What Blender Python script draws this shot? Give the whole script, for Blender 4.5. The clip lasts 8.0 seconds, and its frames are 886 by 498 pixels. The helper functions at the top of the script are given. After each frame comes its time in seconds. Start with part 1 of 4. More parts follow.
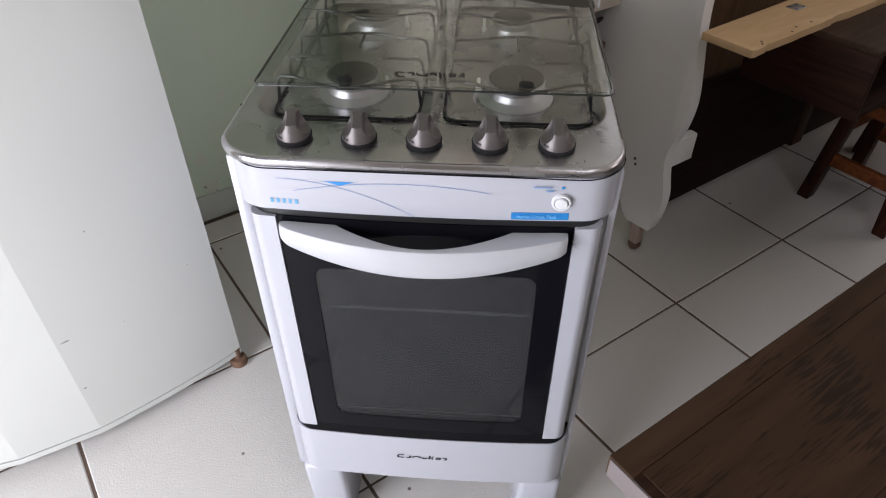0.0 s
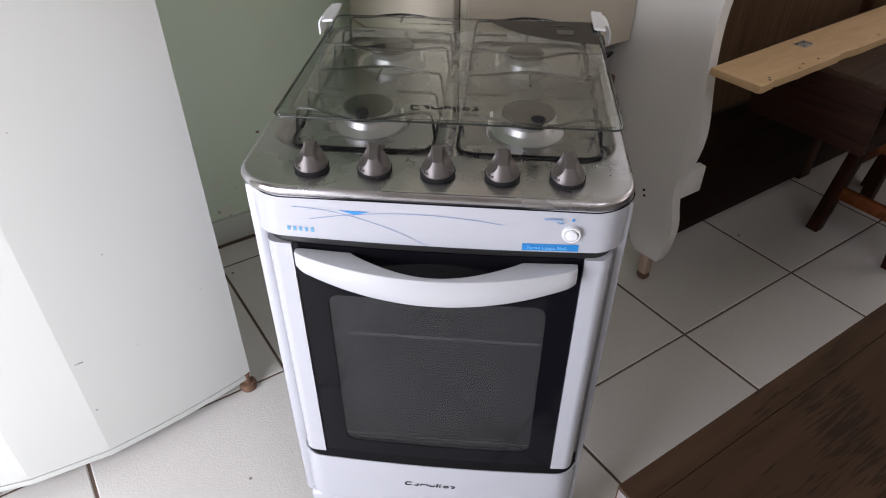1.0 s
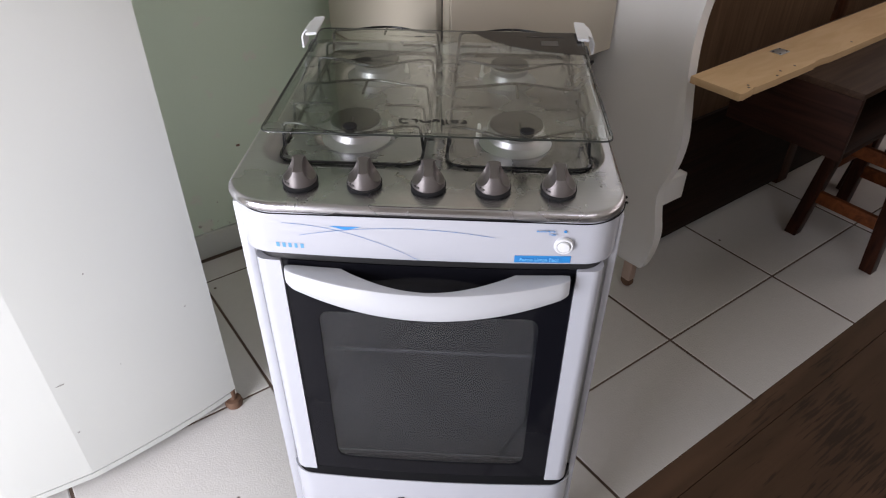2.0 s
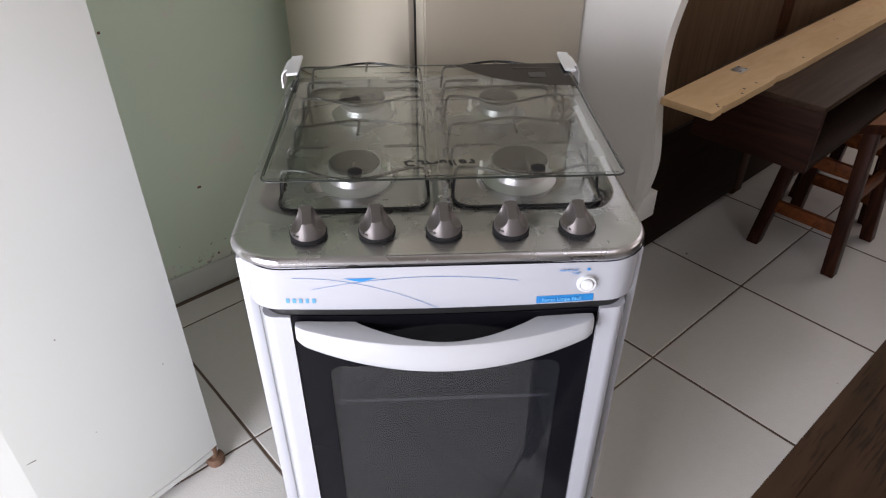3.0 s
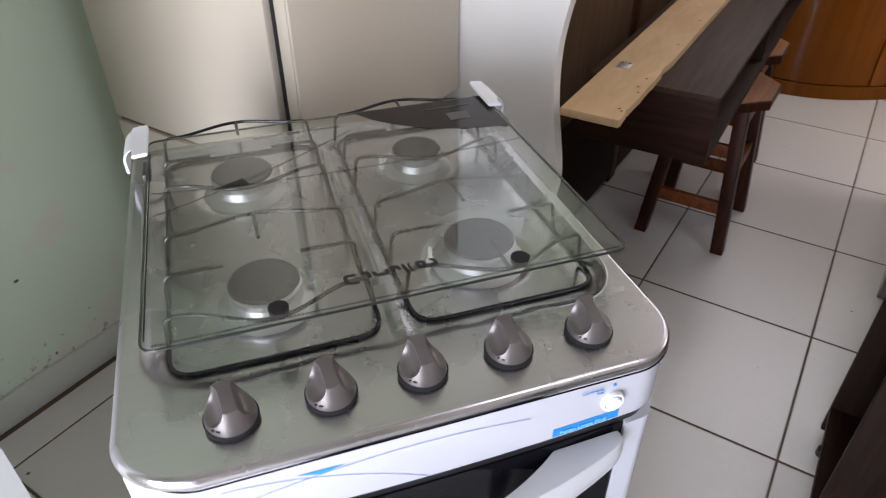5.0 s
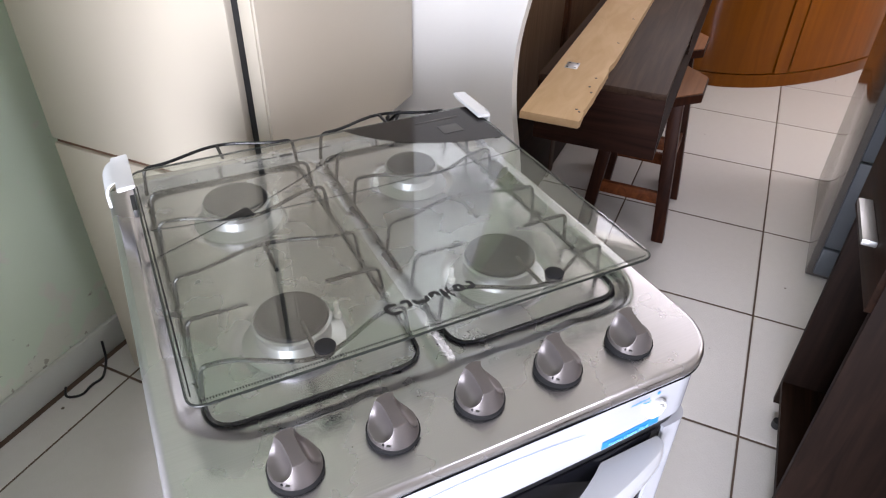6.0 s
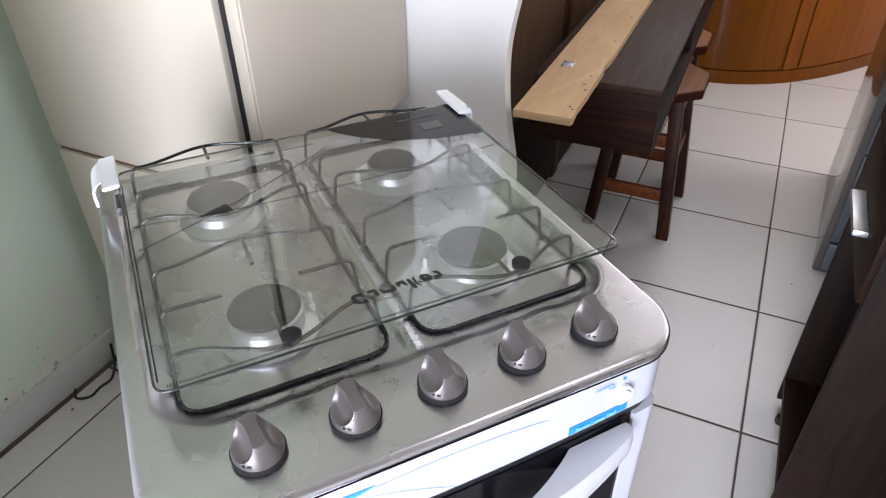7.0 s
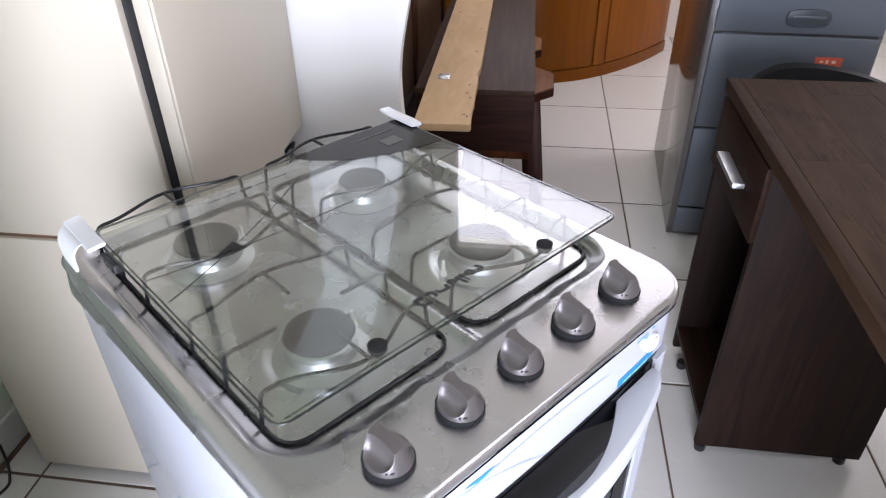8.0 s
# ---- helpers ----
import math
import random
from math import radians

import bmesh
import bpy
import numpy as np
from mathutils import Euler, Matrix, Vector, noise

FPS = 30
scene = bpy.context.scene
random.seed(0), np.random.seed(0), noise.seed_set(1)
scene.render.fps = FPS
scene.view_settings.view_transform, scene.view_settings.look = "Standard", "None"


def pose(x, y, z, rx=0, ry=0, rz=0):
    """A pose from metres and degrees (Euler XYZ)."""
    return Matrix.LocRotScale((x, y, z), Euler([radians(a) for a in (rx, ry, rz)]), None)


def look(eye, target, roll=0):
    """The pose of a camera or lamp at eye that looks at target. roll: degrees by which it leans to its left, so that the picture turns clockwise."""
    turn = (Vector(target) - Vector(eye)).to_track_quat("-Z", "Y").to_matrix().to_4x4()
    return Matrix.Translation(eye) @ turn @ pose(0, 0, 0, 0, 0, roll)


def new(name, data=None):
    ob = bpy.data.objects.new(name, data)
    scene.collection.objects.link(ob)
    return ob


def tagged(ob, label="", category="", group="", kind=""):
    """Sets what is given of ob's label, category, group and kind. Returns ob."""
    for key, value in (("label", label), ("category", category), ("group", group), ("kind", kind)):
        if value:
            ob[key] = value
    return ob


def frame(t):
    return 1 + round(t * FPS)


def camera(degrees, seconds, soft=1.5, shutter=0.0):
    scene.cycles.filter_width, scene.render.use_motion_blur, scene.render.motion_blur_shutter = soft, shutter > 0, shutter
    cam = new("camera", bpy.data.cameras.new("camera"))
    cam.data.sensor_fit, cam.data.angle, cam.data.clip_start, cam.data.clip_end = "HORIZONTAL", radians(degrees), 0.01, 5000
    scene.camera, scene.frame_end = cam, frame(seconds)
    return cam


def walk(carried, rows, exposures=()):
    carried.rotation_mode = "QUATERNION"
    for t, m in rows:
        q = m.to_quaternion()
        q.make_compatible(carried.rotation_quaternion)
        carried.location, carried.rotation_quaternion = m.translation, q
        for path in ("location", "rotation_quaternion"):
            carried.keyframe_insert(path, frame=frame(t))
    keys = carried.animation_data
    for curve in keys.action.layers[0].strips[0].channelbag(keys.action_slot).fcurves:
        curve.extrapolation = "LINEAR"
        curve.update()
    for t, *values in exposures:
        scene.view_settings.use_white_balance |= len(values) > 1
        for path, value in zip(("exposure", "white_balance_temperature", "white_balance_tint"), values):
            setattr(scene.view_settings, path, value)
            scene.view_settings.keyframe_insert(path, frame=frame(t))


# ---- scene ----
cam = camera(66.9, 8.0, 1.1, 0.25)
PATH = [
    (0, (0.081, -0.646, 1.246), (-0.037, 0.884, -0.036), -0.2),
    (0.5, (0.078, -0.655, 1.254), (-0.048, 0.906, 0.011), 0.3),
    (1, (0.077, -0.657, 1.259), (-0.069, 0.921, 0.038), 0.1),
    (1.5, (0.08, -0.653, 1.26), (-0.049, 0.933, 0.048), 0.1),
    (1.7, (0.075, -0.652, 1.26), (-0.047, 0.937, 0.052), 0.5),
    (2.8, (-0.008, -0.624, 1.266), (0.064, 1.001, 0.103), -0.8),
    (3, (-0.026, -0.608, 1.266), (0.052, 1.026, 0.116), 0.1),
    (3.5, (-0.023, -0.534, 1.269), (0.017, 1.104, 0.122), 0.4),
    (4, (-0.008, -0.489, 1.264), (0.013, 1.14, 0.104), 1.3),
    (4.5, (-0.022, -0.432, 1.259), (0.151, 1.17, 0.074), 1.6),
    (4.7, (-0.049, -0.393, 1.25), (0.277, 1.197, 0.08), 0.8),
    (5.8, (-0.199, -0.276, 1.26), (0.526, 1.136, 0.044), 0.7),
    (6, (-0.195, -0.278, 1.264), (0.544, 1.156, 0.082), 1.2),
    (6.5, (-0.168, -0.304, 1.27), (0.516, 1.167, 0.101), -0.2),
    (7, (-0.16, -0.316, 1.261), (0.532, 1.151, 0.091), -0.8),
    (7.5, (-0.228, -0.273, 1.268), (0.711, 1.073, 0.126), -0.6),
    (8, (-0.35, -0.242, 1.266), (0.777, 0.974, 0.147), -1.0),
]
EXPOSURES = [(0.0, -0.10, 6650, 20), (3.0, 0.07, 6700, 21), (4.0, 0.08, 6700, 21), (4.5, 0.19, 6600, 21), (4.7, 0.26, 6500, 21), (5.8, 0.92, 6350, 22), (8.0, 0.85, 6100, 21)]
walk(cam, [(t, look(eye, target, roll)) for t, eye, target, roll in PATH], EXPOSURES)

# ---- world and lights ----
world = bpy.data.worlds.new("daylight")
scene.world = world
world.use_nodes = True
_wn = world.node_tree.nodes
_sky = _wn.new("ShaderNodeTexSky")
_sky.sky_type, _sky.sun_disc = "NISHITA", False
_sky.sun_elevation, _sky.sun_rotation = radians(48), radians(140)
world.node_tree.links.new(_sky.outputs[0], _wn["Background"].inputs[0])
_wn["Background"].inputs[1].default_value = 0.15

# the room's grid: u along the wall, v towards it; the origin is a tile crossing
GRID = pose(0.889, 0.302, 0, 0, 0, 38.9)


def at(u, v, z=0, turn=0):
    return GRID @ pose(u, v, z, 0, 0, turn)


U0, U1, V0, V1, HIGH = -2.6, 3.05, -1.9, 1.53, 3.5


def opening_light(name, m, width, height, watts, colour):
    data = bpy.data.lights.new(name, "AREA")
    data.shape, data.size, data.size_y, data.energy, data.color = "RECTANGLE", width, height, watts, colour
    ob = new(name, data)
    ob.matrix_world = m
    return ob


# daylight through the doorway, the wide far window and the high south window
opening_light("doorway_light", at(U0 + 0.02, 0.12, 0.78) @ pose(0, 0, 0, 0, -90, 0), 1.45, 1.06, 64, (0.88, 0.95, 1.0))
opening_light("far_window_light", at(U1 + 0.05, -0.13, 2.76) @ pose(0, 0, 0, 0, 90, 0), 1.30, 2.00, 21, (1.0, 0.95, 0.88))
# added fill to brighten the far floor, no known window behind it
opening_light("side_fill_light", at(2.20, V0 - 0.05, 1.62) @ pose(0, 0, 0, 90, 0, 0), 1.36, 1.26, 18, (1.0, 0.92, 0.80))
opening_light("south_window_light", at(-1.05, V0 - 0.05, 2.94) @ pose(0, 0, 0, 90, 0, 0), 1.2, 0.88, 12, (0.90, 0.96, 1.0))


# ---- materials ----
def material(name):
    m = bpy.data.materials.new(name)
    m.use_nodes = True
    return m, m.node_tree.nodes, m.node_tree.links, m.node_tree.nodes["Principled BSDF"]


def plain(name, colour, rough=0.5, metal=0.0, coat=0.0, vary=0.06, scale=6.0, bump=0.0, grain=120.0, specular=0.5, random_tone=0.0):
    """A surface with slow and fine variation of tone and gloss."""
    m, n, l, p = material(name)
    co = n.new("ShaderNodeTexCoord")
    slow, fine = n.new("ShaderNodeTexNoise"), n.new("ShaderNodeTexNoise")
    slow.inputs["Scale"].default_value, slow.inputs["Detail"].default_value = scale, 4
    fine.inputs["Scale"].default_value, fine.inputs["Detail"].default_value = grain, 3
    l.new(co.outputs["Object"], slow.inputs["Vector"]), l.new(co.outputs["Object"], fine.inputs["Vector"])
    mixed = n.new("ShaderNodeMix")
    mixed.data_type = "RGBA"
    mixed.inputs["A"].default_value = (*[c * (1 - vary) for c in colour], 1)
    mixed.inputs["B"].default_value = (*[min(1, c * (1 + vary)) for c in colour], 1)
    l.new(slow.outputs["Fac"], mixed.inputs["Factor"])
    tone = mixed.outputs["Result"]
    if random_tone:
        info, hsv, ramp = n.new("ShaderNodeObjectInfo"), n.new("ShaderNodeHueSaturation"), n.new("ShaderNodeMapRange")
        ramp.inputs["To Min"].default_value, ramp.inputs["To Max"].default_value = 1 - random_tone, 1 + random_tone
        l.new(info.outputs["Random"], ramp.inputs["Value"]), l.new(ramp.outputs["Result"], hsv.inputs["Value"])
        l.new(tone, hsv.inputs["Color"])
        tone = hsv.outputs["Color"]
    l.new(tone, p.inputs["Base Color"])
    gloss = n.new("ShaderNodeMapRange")
    gloss.inputs["To Min"].default_value, gloss.inputs["To Max"].default_value = max(0.02, rough - 0.06), min(1, rough + 0.08)
    l.new(slow.outputs["Fac"], gloss.inputs["Value"]), l.new(gloss.outputs["Result"], p.inputs["Roughness"])
    p.inputs["Metallic"].default_value, p.inputs["Coat Weight"].default_value = metal, coat
    p.inputs["Specular IOR Level"].default_value = specular
    if bump:
        b = n.new("ShaderNodeBump")
        b.inputs["Strength"].default_value, b.inputs["Distance"].default_value = bump, 0.002
        l.new(fine.outputs["Fac"], b.inputs["Height"]), l.new(b.outputs["Normal"], p.inputs["Normal"])
    return m


def wood(name, dark, light, rough=0.5, stretch=(1.2, 22, 22), bump=0.15, coat=0.0, knots=0.3):
    """Wood with grain along the object's x axis."""
    m, n, l, p = material(name)
    co, mp = n.new("ShaderNodeTexCoord"), n.new("ShaderNodeMapping")
    mp.inputs["Scale"].default_value = stretch
    grain, slow = n.new("ShaderNodeTexNoise"), n.new("ShaderNodeTexNoise")
    grain.inputs["Scale"].default_value, grain.inputs["Detail"].default_value, grain.inputs["Distortion"].default_value = 2.2, 8, 1.2
    slow.inputs["Scale"].default_value, slow.inputs["Detail"].default_value = 3.0, 3
    l.new(co.outputs["Object"], mp.inputs["Vector"]), l.new(mp.outputs["Vector"], grain.inputs["Vector"])
    l.new(co.outputs["Object"], slow.inputs["Vector"])
    ramp = n.new("ShaderNodeValToRGB")
    ramp.color_ramp.elements[0].color, ramp.color_ramp.elements[1].color = (*dark, 1), (*light, 1)
    ramp.color_ramp.elements[0].position, ramp.color_ramp.elements[1].position = 0.32, 0.68
    l.new(grain.outputs["Fac"], ramp.inputs["Fac"])
    mixed = n.new("ShaderNodeMix")
    mixed.data_type, mixed.blend_type = "RGBA", "MULTIPLY"
    mixed.inputs["Factor"].default_value = knots
    l.new(ramp.outputs["Color"], mixed.inputs["A"]), l.new(slow.outputs["Fac"], mixed.inputs["B"])
    info, hsv, tone = n.new("ShaderNodeObjectInfo"), n.new("ShaderNodeHueSaturation"), n.new("ShaderNodeMapRange")
    tone.inputs["To Min"].default_value, tone.inputs["To Max"].default_value = 0.85, 1.15
    l.new(info.outputs["Random"], tone.inputs["Value"]), l.new(tone.outputs["Result"], hsv.inputs["Value"])
    l.new(mixed.outputs["Result"], hsv.inputs["Color"]), l.new(hsv.outputs["Color"], p.inputs["Base Color"])
    p.inputs["Roughness"].default_value, p.inputs["Coat Weight"].default_value = rough, coat
    p.inputs["Specular IOR Level"].default_value = 0.1
    b = n.new("ShaderNodeBump")
    b.inputs["Strength"].default_value, b.inputs["Distance"].default_value = bump, 0.001
    l.new(grain.outputs["Fac"], b.inputs["Height"]), l.new(b.outputs["Normal"], p.inputs["Normal"])
    return m


def sheet_glass(name, tint, ior=1.52, rough=0.0, smear=0.0, veil=0.0):
    """A pane: clear, tinted, with a true mirror share and faint greasy smears."""
    m, n, l, p = material(name)
    n.remove(p)
    clear, shine, mixed, facing = n.new("ShaderNodeBsdfTransparent"), n.new("ShaderNodeBsdfGlossy"), n.new("ShaderNodeMixShader"), n.new("ShaderNodeLayerWeight")
    clear.inputs["Color"].default_value = (*tint, 1)
    facing.inputs["Blend"].default_value, shine.inputs["Roughness"].default_value = 0.5, rough
    power, gain = n.new("ShaderNodeMath"), n.new("ShaderNodeMath")
    power.operation, gain.operation = "POWER", "MULTIPLY_ADD"
    low = ((ior - 1) / (ior + 1)) ** 2
    power.inputs[1].default_value, gain.inputs[1].default_value, gain.inputs[2].default_value = 5, 1 - low, low
    l.new(facing.outputs["Facing"], power.inputs[0]), l.new(power.outputs[0], gain.inputs[0])
    if smear:
        co, t, r = n.new("ShaderNodeTexCoord"), n.new("ShaderNodeTexNoise"), n.new("ShaderNodeMapRange")
        t.inputs["Scale"].default_value, t.inputs["Detail"].default_value, t.inputs["Distortion"].default_value = 9, 5, 1.5
        r.inputs["From Min"].default_value, r.inputs["From Max"].default_value = 0.45, 0.75
        r.inputs["To Min"].default_value, r.inputs["To Max"].default_value = rough, smear
        l.new(co.outputs["Object"], t.inputs["Vector"]), l.new(t.outputs["Fac"], r.inputs["Value"])
        l.new(r.outputs["Result"], shine.inputs["Roughness"])
    l.new(gain.outputs[0], mixed.inputs["Fac"])
    l.new(clear.outputs[0], mixed.inputs[1]), l.new(shine.outputs[0], mixed.inputs[2])
    last = mixed.outputs[0]
    # even grey veil: the haze of reflected light, put in as diffuse colour
    if veil:
        film, over = n.new("ShaderNodeBsdfDiffuse"), n.new("ShaderNodeMixShader")
        film.inputs["Color"].default_value, over.inputs["Fac"].default_value = (0.45, 0.46, 0.50, 1), veil
        l.new(last, over.inputs[1]), l.new(film.outputs[0], over.inputs[2])
        last = over.outputs[0]
    l.new(last, n["Material Output"].inputs["Surface"])
    return m


def steel(name, colour, rough, stretch=(3, 160, 160), line=0.06):
    """Brushed steel, the brush strokes along x."""
    m, n, l, p = material(name)
    co, mp, t, s, r = n.new("ShaderNodeTexCoord"), n.new("ShaderNodeMapping"), n.new("ShaderNodeTexNoise"), n.new("ShaderNodeTexNoise"), n.new("ShaderNodeMapRange")
    mp.inputs["Scale"].default_value = stretch
    t.inputs["Scale"].default_value, t.inputs["Detail"].default_value = 5, 4
    s.inputs["Scale"].default_value, s.inputs["Detail"].default_value = 14, 5
    l.new(co.outputs["Object"], mp.inputs["Vector"]), l.new(mp.outputs["Vector"], t.inputs["Vector"]), l.new(co.outputs["Object"], s.inputs["Vector"])
    r.inputs["From Min"].default_value, r.inputs["From Max"].default_value = 0.15, 0.85
    r.inputs["To Min"].default_value, r.inputs["To Max"].default_value = max(0.04, rough - 0.13), rough + 0.16
    l.new(s.outputs["Fac"], r.inputs["Value"]), l.new(r.outputs["Result"], p.inputs["Roughness"])
    mixed = n.new("ShaderNodeMix")
    mixed.data_type = "RGBA"
    mixed.inputs["A"].default_value, mixed.inputs["B"].default_value = (*[c * 0.86 for c in colour], 1), (*colour, 1)
    l.new(t.outputs["Fac"], mixed.inputs["Factor"]), l.new(mixed.outputs["Result"], p.inputs["Base Color"])
    p.inputs["Metallic"].default_value = 1
    p.inputs["Anisotropic"].default_value = 0.6
    across = n.new("ShaderNodeCombineXYZ")
    across.inputs["Y"].default_value = 1
    l.new(across.outputs[0], p.inputs["Tangent"])
    b = n.new("ShaderNodeBump")
    b.inputs["Strength"].default_value, b.inputs["Distance"].default_value = line, 0.0006
    l.new(t.outputs["Fac"], b.inputs["Height"])
    dents, wave = n.new("ShaderNodeTexNoise"), n.new("ShaderNodeBump")
    dents.inputs["Scale"].default_value, dents.inputs["Detail"].default_value = 11, 2
    wave.inputs["Strength"].default_value, wave.inputs["Distance"].default_value = 0.18, 0.004
    l.new(co.outputs["Object"], dents.inputs["Vector"]), l.new(dents.outputs["Fac"], wave.inputs["Height"])
    l.new(wave.outputs["Normal"], b.inputs["Normal"]), l.new(b.outputs["Normal"], p.inputs["Normal"])
    return m


def glint_edges(m, colour, low, high, gloss=0.25):
    """Lighter colour on the sharp edges, painting in their highlights."""
    n, l = m.node_tree.nodes, m.node_tree.links
    p = n["Principled BSDF"]
    old = p.inputs["Base Color"].links[0].from_socket
    geo, r, mixed = n.new("ShaderNodeNewGeometry"), n.new("ShaderNodeMapRange"), n.new("ShaderNodeMix")
    r.inputs["From Min"].default_value, r.inputs["From Max"].default_value = low, high
    mixed.data_type = "RGBA"
    mixed.inputs["B"].default_value = (*colour, 1)
    l.new(geo.outputs["Pointiness"], r.inputs["Value"]), l.new(r.outputs["Result"], mixed.inputs["Factor"])
    l.new(old, mixed.inputs["A"]), l.new(mixed.outputs["Result"], p.inputs["Base Color"])
    return m


def stained_wall(name, colour, *rest, **more):
    """Wall paint with a few scuffs and peeled, mouldy spots."""
    m = plain(name, colour, *rest, **more)
    n, l = m.node_tree.nodes, m.node_tree.links
    p = n["Principled BSDF"]
    old = p.inputs["Base Color"].links[0].from_socket
    co, t, big, r, mixed = n.new("ShaderNodeTexCoord"), n.new("ShaderNodeTexNoise"), n.new("ShaderNodeTexNoise"), n.new("ShaderNodeMapRange"), n.new("ShaderNodeMix")
    t.inputs["Scale"].default_value, t.inputs["Detail"].default_value = 26, 6
    big.inputs["Scale"].default_value, big.inputs["Detail"].default_value = 2.3, 2
    prod = n.new("ShaderNodeMath")
    prod.operation = "MULTIPLY"
    l.new(co.outputs["Object"], t.inputs["Vector"]), l.new(co.outputs["Object"], big.inputs["Vector"])
    l.new(t.outputs["Fac"], prod.inputs[0]), l.new(big.outputs["Fac"], prod.inputs[1])
    r.inputs["From Min"].default_value, r.inputs["From Max"].default_value = 0.43, 0.50
    r.inputs["To Max"].default_value = 0.5
    l.new(prod.outputs[0], r.inputs["Value"])
    mixed.data_type = "RGBA"
    mixed.inputs["B"].default_value = (0.36, 0.35, 0.28, 1)
    l.new(old, mixed.inputs["A"]), l.new(r.outputs["Result"], mixed.inputs["Factor"])
    # peeled and mouldy patches along the skirting
    parts, low, peel, mould, chips, spots = n.new("ShaderNodeSeparateXYZ"), n.new("ShaderNodeMapRange"), n.new("ShaderNodeTexNoise"), n.new("ShaderNodeTexNoise"), n.new("ShaderNodeMapRange"), n.new("ShaderNodeMapRange")
    l.new(co.outputs["Object"], parts.inputs[0]), l.new(parts.outputs["Z"], low.inputs["Value"])
    low.inputs["From Min"].default_value, low.inputs["From Max"].default_value = 0.10, 0.24
    low.inputs["To Min"].default_value, low.inputs["To Max"].default_value = 0.16, 0.0
    peel.inputs["Scale"].default_value, peel.inputs["Detail"].default_value = 11, 6
    mould.inputs["Scale"].default_value, mould.inputs["Detail"].default_value = 48, 5
    last = mixed.outputs["Result"]
    for tex, ramp, colour, edge in ((peel, chips, (0.66, 0.66, 0.58, 1), 0.62), (mould, spots, (0.30, 0.29, 0.23, 1), 0.77)):
        total, over = n.new("ShaderNodeMath"), n.new("ShaderNodeMix")
        l.new(co.outputs["Object"], tex.inputs["Vector"]), l.new(tex.outputs["Fac"], total.inputs[0]), l.new(low.outputs["Result"], total.inputs[1])
        ramp.inputs["From Min"].default_value, ramp.inputs["From Max"].default_value = edge, edge + 0.06
        ramp.inputs["To Max"].default_value = 0.75
        l.new(total.outputs[0], ramp.inputs["Value"])
        over.data_type = "RGBA"
        over.inputs["B"].default_value = colour
        l.new(last, over.inputs["A"]), l.new(ramp.outputs["Result"], over.inputs["Factor"])
        last = over.outputs["Result"]
    l.new(last, p.inputs["Base Color"])
    return m


def flecked(m, colour):
    """Short dark pores along the grain."""
    n, l = m.node_tree.nodes, m.node_tree.links
    p = n["Principled BSDF"]
    old = p.inputs["Base Color"].links[0].from_socket
    co, mp, t, zone, r, mixed, both = n.new("ShaderNodeTexCoord"), n.new("ShaderNodeMapping"), n.new("ShaderNodeTexNoise"), n.new("ShaderNodeTexNoise"), n.new("ShaderNodeMapRange"), n.new("ShaderNodeMix"), n.new("ShaderNodeMath")
    mp.inputs["Scale"].default_value = (20, 240, 240)
    t.inputs["Scale"].default_value, t.inputs["Detail"].default_value = 1.6, 3
    zone.inputs["Scale"].default_value, zone.inputs["Detail"].default_value = 7, 2
    l.new(co.outputs["Object"], mp.inputs["Vector"]), l.new(mp.outputs["Vector"], t.inputs["Vector"]), l.new(co.outputs["Object"], zone.inputs["Vector"])
    both.operation = "ADD"
    l.new(t.outputs["Fac"], both.inputs[0]), l.new(zone.outputs["Fac"], both.inputs[1])
    r.inputs["From Min"].default_value, r.inputs["From Max"].default_value = 1.13, 1.26
    r.inputs["To Max"].default_value = 0.6
    l.new(both.outputs[0], r.inputs["Value"]), l.new(r.outputs["Result"], mixed.inputs["Factor"])
    mixed.data_type = "RGBA"
    mixed.inputs["B"].default_value = (*colour, 1)
    l.new(old, mixed.inputs["A"]), l.new(mixed.outputs["Result"], p.inputs["Base Color"])
    return m


ENAMEL = plain("white_enamel", (0.395, 0.405, 0.447), 0.22, vary=0.015, coat=0.25)
HANDLE_WHITE = plain("white_moulded_plastic", (0.425, 0.435, 0.462), 0.42, vary=0.015)
FRIDGE_WHITE = plain("fridge_white", (0.54, 0.55, 0.525), 0.34, vary=0.03, scale=3, bump=0.04, grain=260)
CREAM = plain("cream_paint", (0.52, 0.465, 0.38), 0.38, vary=0.04, scale=3, bump=0.03, grain=200)
STEEL = steel("brushed_steel", (0.495, 0.487, 0.505), 0.24)
# knob: highlights of the bevelled edges are put into the colour
KNOB = glint_edges(plain("knob_paint", (0.115, 0.102, 0.100), 0.38, metal=0.5, vary=0.08, scale=60, bump=0.08, grain=900), (0.36, 0.345, 0.345), 0.54, 0.62)
ALUMINIUM = plain("aluminium", (0.5, 0.5, 0.5), 0.42, metal=1, vary=0.08, scale=40)
CAP = plain("burner_cap", (0.012, 0.012, 0.014), 0.30, vary=0.3, scale=30, bump=0.12, specular=0.28)
WIRE = plain("black_enamel_wire", (0.009, 0.009, 0.010), 0.25, vary=0.2, scale=40)
BLACK = plain("black_plastic", (0.012, 0.012, 0.013), 0.4, vary=0.2, scale=20)
GAP = plain("dark_gap", (0.004, 0.004, 0.005), 0.75, specular=0.1)
RUBBER = plain("rubber", (0.014, 0.014, 0.015), 0.75, vary=0.2, specular=0.2)
FRIT = plain("black_glass", (0.005, 0.005, 0.007), 0.05, vary=0.1, specular=0.09)
LID_GLASS = sheet_glass("lid_glass", (0.86, 0.885, 0.865), 1.84, 0.02, 0.0)
